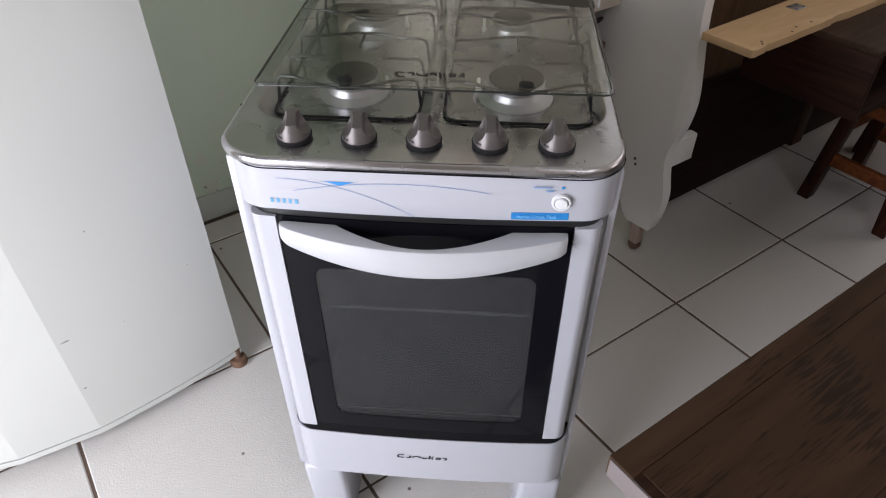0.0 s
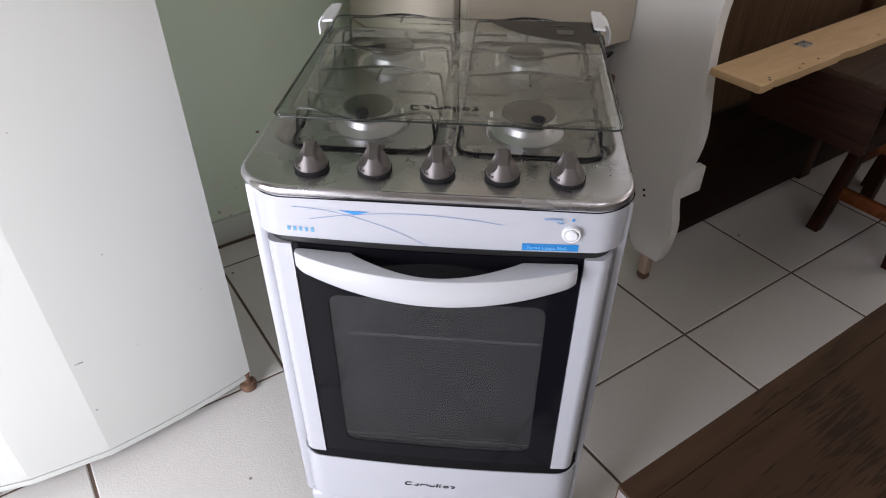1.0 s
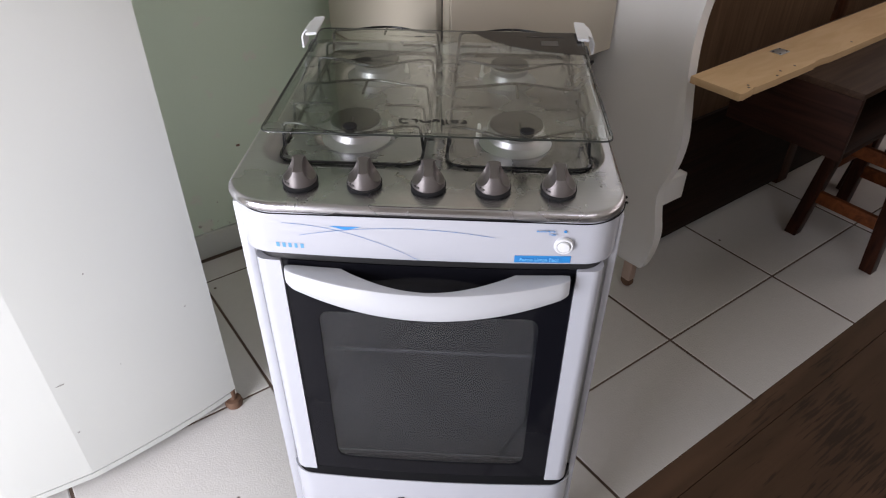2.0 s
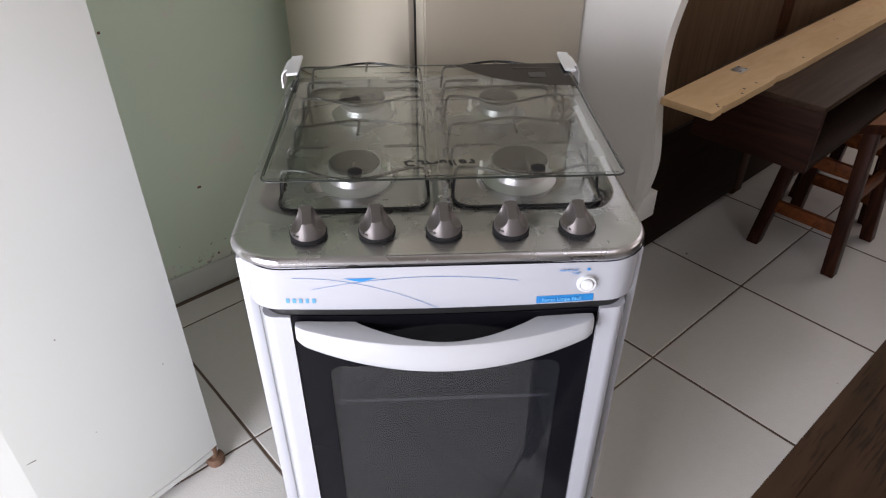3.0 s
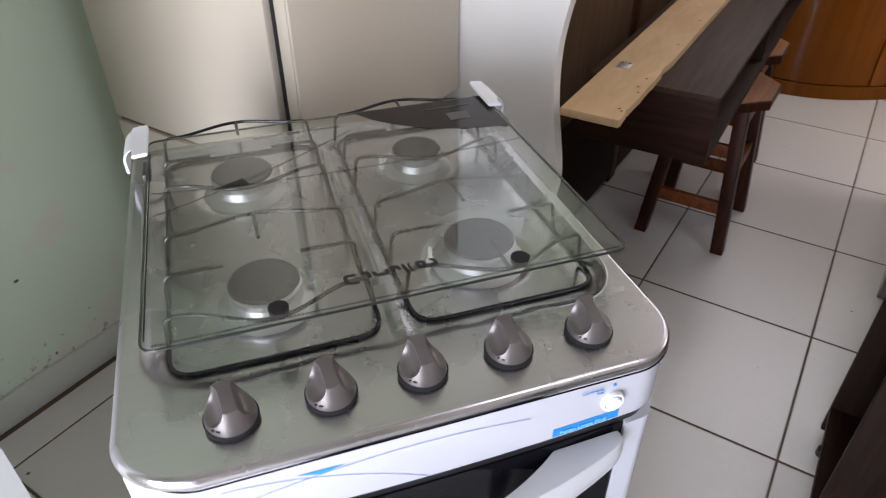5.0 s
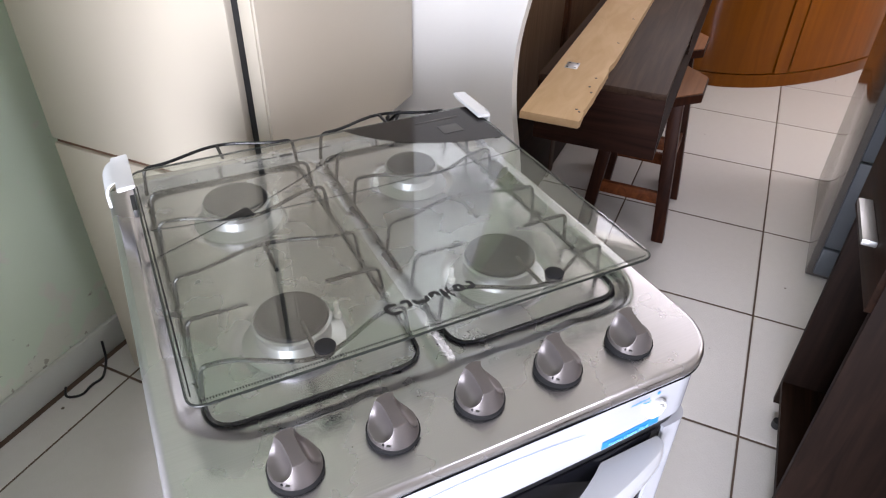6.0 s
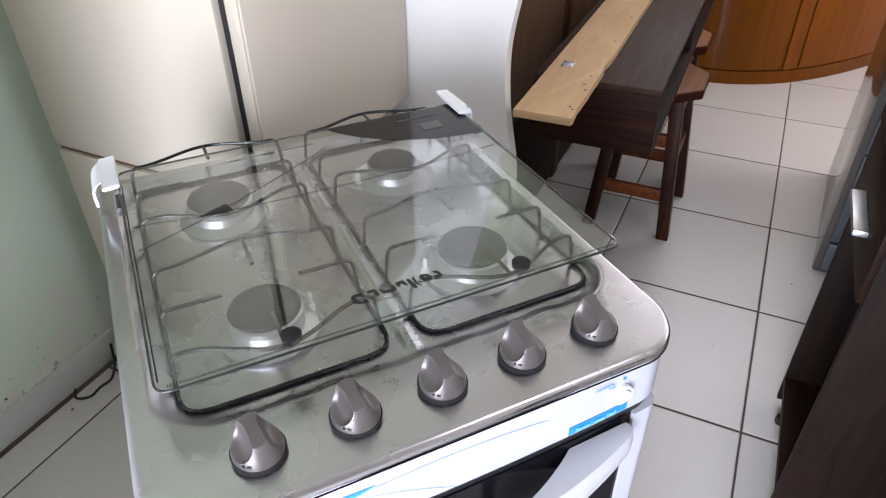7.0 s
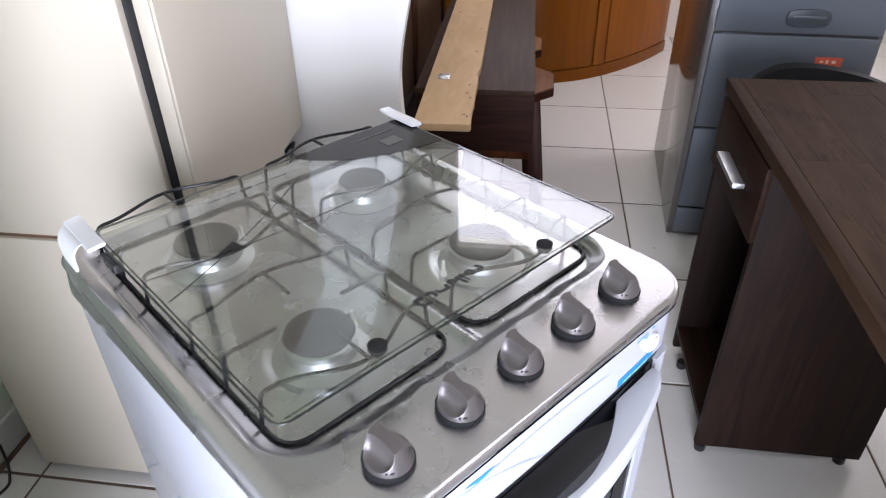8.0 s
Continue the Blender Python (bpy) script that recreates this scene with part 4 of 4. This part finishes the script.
profile = [fr(*p) for p in [(-1.63, 0.965), (-1.626, 0.928), (-1.495, 0.893), (-1.342, 0.878)] + [(-1.342 + 0.327 * t, 0.878 + 0.022 * t + 0.024 * t ** 2.4) for t in (i / 26 for i in range(1, 27))]]
back_edge = [fr(-1.015, 0.972), fr(-1.63, 0.972)]
part("door", slab(profile + back_edge, 0.050, FH - 0.03, 0.003), FRIDGE_WHITE, white_fridge, "white door with pressed facets", 2.2)
low_trim = slab([(x, y - 0.001) for x, y in profile] + back_edge, 0.034, 0.0475, 0.003)
part("door_trim", low_trim, FRIDGE_WHITE, white_fridge, "white lower door trim")
part("cabinet", solid(*[c for p in ((-0.295, 0.31), (-0.215, 0.31)) for c in p], 0.045, FH, 0.006), FRIDGE_WHITE, white_fridge, "white fridge cabinet")
for u in (-0.27, 0.305):
    foot = lathe([(0.019, 0), (0.021, 0.008), (0.018, 0.02), (0.009, 0.022), (0.009, 0.05)], 20, (u, -0.272, 0))
    part("foot", foot, RUST, white_fridge, "rusty brown levelling foot")
    part("foot", lathe([(0.019, 0), (0.021, 0.008), (0.018, 0.02), (0.009, 0.022), (0.009, 0.05)], 20, (u * 0.9, 0.25, 0)), RUST, white_fridge, "rusty brown levelling foot")

for u, z, w, h in ((-1.22, 0.517, 0.0025, 0.0025), (-1.326, 0.305, 0.015, 0.0016), (-1.332, 0.174, 0.005, 0.002), (-1.219, 0.290, 0.0018, 0.0018), (-1.071, 0.348, 0.0022, 0.0018), (-1.28, 0.78, 0.002, 0.0015)):
    t = (u + 1.342) / 0.327
    v = 0.878 + 0.022 * t + 0.024 * max(0, t) ** 2.4
    x, y = fr(u, v)
    part("scratch", solid(x - w / 2, x + w / 2, y - 0.0009, y + 0.002, z - h / 2, z + h / 2), CHIP, white_fridge, "small dark chip in the paint", 0)
for u, z, w in ((-0.854, 0.79, 0.006), (-0.712, 0.334, 0.010), (-0.70, 0.105, 0.005)):
    structure("wall_mark", solid(u - w / 2, u + w / 2, V1 - 0.0012, V1 + 0.002, z - 0.003, z + 0.003), RUST, GRID, "small dark chip in the wall paint", "wall mark")

# ---- cream fridge behind the stove ----
cream = thing("cream_fridge", at(-0.19, 1.143), "old cream fridge with a low door split behind the stove", "fridge")


def cf(u0, u1, v0, v1, z0, z1, bevel=0.003):
    return solid(u0 + 0.19, u1 + 0.19, v0 - 1.143, v1 - 1.143, z0, z1, bevel)


CH = 1.55
part("cabinet", cf(-0.385, 0.055, 0.873, 1.413, 0.656, CH), CREAM, cream, "cream steel fridge cabinet")
part("cabinet_base", cf(-0.385, -0.075, 0.873, 1.413, 0.02, 0.656), CREAM, cream, "cream lower cabinet side")
part("corner_strip", cf(-0.440, -0.385, 0.874, 0.897, 0.014, CH, 0.002), CREAM, cream, "cream corner strip")
skin = slab([(-0.248, 0.02), (0.115, 0.02), (0.115, 0.6558), (0.245, 0.6558), (0.245, CH), (-0.248, CH)], 0.0, 0.005, 0.001)
moved(skin, Matrix(((1, 0, 0, 0), (0, 0, -1, 0.8735 - 1.143), (0, 1, 0, 0), (0, 0, 0, 1))))
part("side_sheet", skin, CREAM, cream, "cream side sheet with a cut lower corner")
part("gap", cf(-0.425, -0.385, 0.897, 0.921, 0.02, CH, 0), BLACK, cream, "black door gasket gap")
part("upper_door", cf(-0.440, -0.385, 0.921, 1.413, 0.649, CH, 0.005), CREAM, cream, "cream upper door")
part("lower_door", cf(-0.440, -0.385, 0.921, 1.413, 0.014, 0.640, 0.005), CREAM, cream, "cream lower door")
part("split_gap", cf(-0.432, -0.385, 0.925, 1.409, 0.6395, 0.6495, 0), RUST, cream, "dark gap between the doors")
part("plinth", cf(-0.425, 0.04, 0.885, 1.405, 0.0, 0.0195, 0), BLACK, cream)
comp = lathe([(0.02, 0), (0.045, 0.02), (0.05, 0.05), (0.045, 0.075), (0.02, 0.09)], 20, (0.185, -0.19, 0.555))
part("compressor", comp, BLACK, cream, "black compressor in the open rear")
part("rear_frame", cf(-0.075, 0.045, 0.885, 1.40, 0.02, 0.56), RUST, cream, "dark rear frame")
part("cable", rod(rounded([(0.185, -0.22, 0.58), (0.215, -0.262, 0.63), (0.16, -0.275, 0.635), (0.13, -0.276, 0.60), (0.05, -0.277, 0.62), (-0.02, -0.279, 0.56), (-0.03, -0.277, 0.30)], 0.03, 6, False), 0.004, 8), BLACK, cream, "black power cable")

cable = thing("power_cable", at(-0.50, 1.43), "black power cable lying on the tiles beside the cream fridge", "cable")
part("cord", rod(rounded([(0.060, 0.075, 0.060), (0.052, 0.070, 0.012), (0.030, 0.052, 0.0035), (0.000, 0.030, 0.0035), (-0.028, 0.040, 0.0035), (-0.060, 0.030, 0.0035), (-0.085, 0.062, 0.0035), (-0.060, 0.088, 0.004)], 0.02, 5, False), 0.0032, 8), BLACK, cable)

# ---- white wavy end panel on casters ----
rack_end = thing("bed_end", at(0.079, 0.991), "white wavy-edged bed end panel standing on casters", "bed end")
edge = [(0.800, 1.78), (0.768, 1.70), (0.736, 1.58), (0.706, 1.46), (0.688, 1.37), (0.674, 1.28), (0.655, 1.20), (0.628, 1.12), (0.610, 1.05), (0.611, 0.98), (0.626, 0.915), (0.641, 0.845), (0.649, 0.79), (0.651, 0.74), (0.649, 0.69), (0.644, 0.64), (0.634, 0.58), (0.626, 0.53), (0.623, 0.49), (0.627, 0.445), (0.637, 0.40), (0.651, 0.36), (0.655, 0.32), (0.647, 0.27), (0.637, 0.23), (0.636, 0.185), (0.645, 0.13), (0.658, 0.092)]
smooth_edge = [edge[0]]
for i in range(len(edge) - 1):
    p0, p1, p2, p3 = (Vector(edge[max(0, min(len(edge) - 1, i + k))]) for k in (-1, 0, 1, 2))
    for k in range(1, 5):
        t = k / 4
        q = 0.5 * (2 * p1 + (p2 - p0) * t + (2 * p0 - 5 * p1 + 4 * p2 - p3) * t * t + (3 * p1 - p0 - 3 * p2 + p3) * t ** 3)
        smooth_edge.append((q.x, q.y))
outline = smooth_edge + [(0.735, 0.086), (0.756, 0.105), (0.768, 0.135), (0.79, 0.20), (0.86, 0.25), (1.14, 0.25), (1.21, 0.20), (1.245, 0.125), (1.248, 0.085), (1.265, 0.062), (1.36, 0.078), (1.38, 0.33), (1.38, 1.62), (1.33, 1.72), (1.24, 1.78), (1.10, 1.83), (0.96, 1.83), (0.87, 1.81)]
sheet_w = slab([(v, z) for v, z in outline], -0.015, 0.015, 0.003)
moved(sheet_w, Matrix(((0, 0, 1, 0), (1, 0, 0, -1.0), (0, 1, 0, 0), (0, 0, 0, 1))))
part("end_panel", sheet_w, PANEL_WHITE, rack_end, "white lacquered wavy panel", 40)
for v in (-0.30, 0.31):
    wheel = part("caster", solid(-0.014, 0.014, v - 0.016, v + 0.016, 0.024, 0.090, 0.006), CASTER_MAT, rack_end, "small brown plastic caster")
    part("wheel", moved(lathe([(0.016, -0.009), (0.018, -0.006), (0.018, 0.006), (0.016, 0.009)], 18), Matrix.Translation((0.0, v, 0.018)) @ pose(0, 0, 0, 0, 90, 0)), RUST, wheel)
for z in (0.268, 0.283):
    part("screw_hole", moved(lathe([(0.004, 0), (0.004, 0.001)], 12), Matrix.Translation((-0.0155, 0.742 - 1.0 + (z - 0.268) * 0.3, z)) @ pose(0, 0, 0, 0, -90, 0)), BLACK, rack_end)
part("side_rail", solid(0.015, 0.098, -0.345, -0.32, 0.290, 0.366, 0.003), PANEL_WHITE, rack_end, "white lower side rail")

# ---- brown headboard panel ----
head = thing("headboard", at(0.85, 0.775), "dark brown wooden headboard leaning upright along the wall", "headboard")
part("panel", solid(-0.60, 0.80, 0.0, 0.018, 0.40, 1.30), PANEL_INSET, head, "lighter brown inset panel")
for x in (-0.66, 0.10, 0.80):
    part("stile", solid(x, x + 0.065, -0.012, 0.028, 0.0, 1.36, 0.004), PANEL_BROWN, head, "dark brown upright stile")
part("rail", solid(-0.595, 0.80, -0.010, 0.026, 0.02, 0.42, 0.004), WALNUT, head, "dark brown lower rail")
part("rail", solid(-0.595, 0.80, -0.010, 0.026, 1.24, 1.35, 0.004), WALNUT, head, "dark brown top rail")


# ---- stools ----
def stool(m, label):
    st = thing("stool", m, label, "stool", "stools under the long box")
    oct_ = [(0.178 * math.cos(radians(22.5 + 45 * i)), 0.178 * math.sin(radians(22.5 + 45 * i))) for i in range(8)]
    seat = part("seat", moved(slab(oct_, 0.463, 0.491, 0.003), Matrix.Translation((-0.028, 0.018, 0))), STOOL_WOOD, st, "octagonal wooden seat with a dark edge")
    part("seat_top", moved(slab([(0.98 * x, 0.98 * y) for x, y in oct_], 0.4905, 0.494, 0.001), Matrix.Translation((-0.028, 0.018, 0))), SEAT_WOOD, seat, "worn orange-brown seat top")
    tops, feet = 0.105, 0.148
    for sx in (-1, 1):
        for sy in (-1, 1):
            leg = solid(-0.019, 0.019, -0.019, 0.019, 0, 0.468, 0.003)
            for v in leg.verts:
                k = v.co.z / 0.468
                v.co.x += sx * (feet + (tops - feet) * k)
                v.co.y += sy * (feet - 0.025 + (tops - feet) * k)
            part("leg", leg, STOOL_WOOD, st, "dark red-brown square leg")

    def spread(z):
        return feet + (tops - feet) * z / 0.468

    for z in (0.146, 0.325):
        d = spread(z)
        for s in (-1, 1):
            part("rung", solid(-0.009 + s * d, 0.009 + s * d, -d + 0.04, d - 0.04, z - 0.020, z + 0.020, 0.002), RUNG_WOOD, st, "reddish-brown rung")
    for z in (0.25, 0.40):
        d = spread(z)
        for s in (-1, 1):
            part("rung", solid(-d + 0.017, d - 0.017, s * (d - 0.025) - 0.009, s * (d - 0.025) + 0.009, z - 0.020, z + 0.020, 0.002), RUNG_WOOD, st, "reddish-brown rung")


stool(at(0.872, 0.438), "dark wooden stool with octagonal seat under the box")
stool(at(1.262, 0.482), "dark wooden stool farther along under the box")

# ---- long box on the stools, raw board on the box ----
box = thing("long_box", at(0.297, 0.351, 0.494, 1.2), "long dark walnut laminate box resting on two stools", "box")
part("top_board", solid(0.0, 1.50, 0.0, 0.30, 0.1515, 0.1665, 0.0015), BROWN_TOP, box, "worn brown top board")
part("bottom_board", solid(0.016, 1.50, 0.0, 0.30, 0.0, 0.015, 0.0015), WALNUT, box)
part("divider", solid(0.74, 0.755, 0.01, 0.285, 0.015, 0.1515), WALNUT, box)
part("rear_board", solid(0.016, 1.50, 0.285, 0.30, 0.015, 0.1515), WALNUT, box)
part("end_board", moved(solid(0.0, 0.30, -0.016, 0.0, 0.0, 0.1515, 0.001), pose(0, 0, 0, 0, 0, 90)), BOX_END, box, "walnut laminate end board")
part("end_board", solid(1.50, 1.516, 0.0, 0.30, 0.0, 0.1665, 0.001), WALNUT, box)
board = thing("raw_board", at(0.038, 0.485, 0.661, 1.6), "raw pine board with screw holes lying on the box", "board")
chips = random.Random(5)
ragged = [(0.0, 0.003), (0.012, 0.0)] + [(0.03 + 0.018 * i, (0.0012 + 0.0016 * chips.random()) * (1 if i < 18 else 0.35)) for i in range(76)] + [(1.508, 0.0), (1.52, 0.003)]
ragged[4:7] = [(0.046, 0.004), (0.054, 0.0075), (0.062, 0.003)]
ragged[18:21] = [(0.300, 0.002), (0.302, 0.0055), (0.330, 0.006)]
part("plank", slab(ragged + [(1.52, 0.126), (0.0, 0.126)], 0, 0.017, 0.0008), RAW_BOARD, board, "raw pine plank with a chipped edge", 30)
plate = part("hinge_plate", solid(0.274, 0.314, 0.074, 0.104, 0.0172, 0.0182, 0.0004), ALUMINIUM, board, "small steel hinge plate")
for x in (0.280, 0.308):
    for y in (0.080, 0.098):
        part("screw", lathe([(0.0025, 0.018), (0.002, 0.0192)], 10, (x, y, 0)), BLACK, plate)
for x, y in ((0.045, 0.012), (0.055, 0.020), (0.155, 0.012), (0.185, 0.022), (0.24, 0.020), (0.50, 0.02), (0.72, 0.02), (0.90, 0.10)):
    part("screw_hole", lathe([(0.003, 0.0168), (0.003, 0.0174)], 10, (x, y, 0)), BLACK, board)

# ---- desk ----
desk = thing("desk", at(-0.935, -0.049), "dark walnut laminate desk with one drawer", "desk")
# added strip, its pale grey paints the doorway's sheen on the desk end
part("end_sheen_band", solid(-0.0016, 0.0008, -0.617, -0.003, 0.7395, 0.7622, 0.0004), BAND_SHEEN, desk, "strip with the doorway's sheen painted as pale grey")
desktop = part("desktop", solid(0.001, 1.074, -0.619, -0.001, 0.738, 0.7628, 0.001), WALNUT, desk, "dark woodgrain desktop")
part("edge_band", solid(0, 1.075, -0.026, 0, 0.738, 0.764, 0.0015), DESK_TOP, desktop, "woodgrain edge band")
row, y = 0, -0.0264
while y > -0.61:
    x, w = -random.uniform(0.0, 0.5), min(0.118, 0.62 + y)
    while x < 1.075:
        x1 = x + random.choice((0.42, 0.55, 0.68))
        a, b = max(0.0, x), min(1.075, x1)
        if b - a > 0.02:
            board_piece = part("plank", solid(0, b - a - 0.0005, -w + 0.0005, 0, 0, 0.0018, 0.0002, 1), DESK_TOP, desktop)
            board_piece.location = (a, y, 0.7622)
        x = x1
    y -= w
part("end_panel", moved(solid(0, 0.718, -0.018, 0, 0.0, 0.54, 0.001), Matrix(((0, 1, 0, 0.032), (0, 0, 1, -0.57), (1, 0, 0, 0.018), (0, 0, 0, 1)))), WALNUT_UP, desk, "dark side panel")
PED = 0.725
for x in (PED, PED + 0.335):
    part("side_panel", moved(solid(0, 0.718, 0, 0.016, 0.0, 0.357, 0.001), Matrix(((0, 1, 0, x), (0, 0, 1, -0.372), (1, 0, 0, 0.018), (0, 0, 0, 1)))), WALNUT_UP, desk, "dark pedestal side panel")
part("base_board", solid(PED + 0.016, PED + 0.335, -0.37, -0.015, 0.075, 0.091), WALNUT, desk)
part("rear_board", solid(PED + 0.016, PED + 0.335, -0.372, -0.358, 0.091, 0.736), WALNUT, desk)
dr = part("drawer", solid(PED - 0.003, PED + 0.345, -0.014, -0.003, 0.576, 0.728, 0.001), WALNUT, desk, "dark drawer front")
part("drawer_handle", solid(PED + 0.085, PED + 0.228, -0.003, 0.021, 0.640, 0.652, 0.0025), ALUMINIUM, dr, "flat chrome bar handle")
part("drawer_bottom", solid(PED + 0.018, PED + 0.333, -0.35, -0.012, 0.575, 0.583), WALNUT, desk)
for x in (PED + 0.03, PED + 0.30):
    for y in (-0.335, -0.03):
        part("foot", lathe([(0.012, 0), (0.013, 0.004), (0.012, 0.0185)], 16, (x - 0.022, y, 0)), BLACK, desk, "black plastic foot")
for y in (-0.53, -0.08):
    part("foot", lathe([(0.012, 0), (0.013, 0.004), (0.012, 0.0185)], 16, (0.023, y, 0)), BLACK, desk, "black plastic foot")

# ---- grey filing cabinet ----
cab = thing("filing_cabinet", at(0.722, -0.128, 0, -3.5), "grey steel filing cabinet with drawers behind the desk", "cabinet")
part("body", solid(0.018, 0.68, -0.47, 0, 0.0, 1.30, 0.004), GREY_SIDE, cab, "glossy grey cabinet body")
for z0, z1 in ((0.02, 0.112), (0.119, 0.398), (0.405, 0.692), (0.699, 0.984), (0.990, 1.28)):
    front = part("drawer", solid(0.0, 0.018, -0.460, -0.018, z0, z1, 0.004, 3), GREY_PAINT, cab, "grey drawer front")
    if z1 - z0 > 0.2:
        hz = (z0 + z1) / 2 - 0.099
        ring = [(0.058 * math.copysign(abs(math.cos(a)) ** 0.6, math.cos(a)), 0.025 * math.copysign(abs(math.sin(a)) ** 0.6, math.sin(a))) for a in (2 * math.pi * i / 28 for i in range(28))]
        h = slab(ring, 0, 0.006, 0.002)
        moved(h, Matrix(((0, 0, -1, 0.0), (1, 0, 0, -0.258), (0, 1, 0, hz), (0, 0, 0, 1))))
        part("pull", h, GREY_DARK, front, "dark grey oval pull")
        part("pull_lip", solid(-0.010, -0.004, -0.301, -0.215, hz + 0.002, hz + 0.008, 0.001), GREY_PAINT, front)
part("label_sticker", solid(-0.001, 0.0, -0.378, -0.306, 0.610, 0.637), LABEL_ORANGE, cab, "small orange-red sticker")

for y, w, h in ((-0.356, 0.010, 0.008), (-0.339, 0.007, 0.011), (-0.324, 0.009, 0.006)):
    part("sticker_mark", solid(-0.0016, -0.0009, y - w / 2, y + w / 2, 0.624 - h / 2, 0.624 + h / 2), LABEL_PALE, cab, "pale print on the sticker")

# ---- office chair behind the desk ----
chair = thing("office_chair", at(0.40, -0.42), "black office chair tucked behind the desk", "chair")
ring_ = []
for i in range(25):
    a = math.pi * i / 24
    ring_.append((0.235 * math.cos(a), 0.46 + 0.220 * math.sin(a) ** 0.42 + 0.048 * math.cos(a)))
bk = slab([(-0.2, 0.44)] + ring_[::-1] + [(0.2, 0.44)], -0.02, 0.02, 0.008)
moved(bk, Matrix(((0, 0, 1, 0.06), (1, 0, 0, 0.0), (0, 1, 0, 0.0), (0, 0, 0, 1))))
part("backrest", bk, RUBBER, chair, "black rounded backrest")
part("seat", solid(-0.20, 0.14, -0.20, 0.20, 0.38, 0.43, 0.02, 3), BLACK, chair, "black seat")
part("post", lathe([(0.025, 0.07), (0.025, 0.38)], 16, (-0.02, 0, 0)), BLACK, chair)
part("back_arm", rod([(0.03, 0, 0.39), (0.075, 0, 0.40), (0.085, 0, 0.52)], 0.014, 8), BLACK, chair)
for k in range(5):
    a = radians(72 * k + 36)
    part("base_arm", rod([(-0.02, 0, 0.085), (-0.02 + 0.24 * math.cos(a), 0.24 * math.sin(a), 0.065)], 0.013, 8), BLACK, chair)
    part("caster", moved(lathe([(0.026, -0.012), (0.028, -0.008), (0.028, 0.008), (0.026, 0.012)], 18), Matrix.Translation((-0.02 + 0.24 * math.cos(a), 0.24 * math.sin(a), 0.028)) @ pose(0, 0, 0, 90, 0, math.degrees(a))), BLACK, chair)

# ---- honey-coloured curved cabinet far off ----
orange = thing("curved_cabinet", at(2.6, 0.5), "honey-varnished wooden cabinet with a curved front", "cabinet")


def curve_front(inset, v):
    """The curved front's u for a place along v."""
    return 2.15 + max(0.0, (0.40 - v)) ** 2 + inset


def curved(v0, v1, z0, z1, inset, thick, n=10):
    pts = [(curve_front(inset, v0 + (v1 - v0) * i / n) - 2.6, v0 + (v1 - v0) * i / n - 0.5) for i in range(n + 1)]
    return slab(pts + [(x + thick, y) for x, y in reversed(pts)], z0, z1, 0.002)


part("body", curved(-0.385, 1.45, 0.055, 1.02, 0.020, 0.25, 30), ORANGE_WOOD, orange, "honey wooden carcass")
part("plinth", curved(-0.39, 1.45, 0.0, 0.062, 0.0, 0.24, 30), ORANGE_WOOD, orange, "rounded wooden plinth")
for v0, v1 in ((-0.38, -0.012), (0.062, 0.44), (0.512, 0.89), (0.962, 1.34)):
    part("door", curved(v0, v1, 0.068, 1.0, 0.006, 0.014, 10), ORANGE_WOOD, orange, "honey varnished curved door")
for v0 in (-0.004, 0.448, 0.898):
    part("stile", curved(v0, v0 + 0.056, 0.066, 1.0, 0.002, 0.018, 3), ORANGE_WOOD, orange, "rounded upright between the doors")

# ---- floor tiles ----
T, G, GU = 0.465, 0.0050, 0.0070
floor = bpy.data.objects["floor"]


def tile_mesh(w, d):
    bm = bmesh.new()
    b = 0.0025
    low = [bm.verts.new(p) for p in ((0, 0, -0.004), (w, 0, -0.004), (w, d, -0.004), (0, d, -0.004))]
    mid = [bm.verts.new(p) for p in ((0, 0, -0.0012), (w, 0, -0.0012), (w, d, -0.0012), (0, d, -0.0012))]
    up = [bm.verts.new(p) for p in ((b, b, 0), (w - b, b, 0), (w - b, d - b, 0), (b, d - b, 0))]
    for p, q in ((low, mid), (mid, up)):
        for i in range(4):
            bm.faces.new((p[i], p[(i + 1) % 4], q[(i + 1) % 4], q[i]))
    bm.faces.new(up)
    return finish("floor_tile", bm, TILE, 0)


whole, wide, cut = tile_mesh(T - GU, T - G), tile_mesh(T - GU, T - G + 0.014), tile_mesh(T - GU, 0.094)
for i in range(-6, 7):
    for j in range(-7, 4):
        ob = new("floor_tile", {2: wide, 3: cut}.get(j, whole))
        ob.parent = floor
        ob.location = (i * T + GU / 2, j * T + G / 2 + (0.014 if j == 3 else 0), random.uniform(-0.0003, 0.0003))
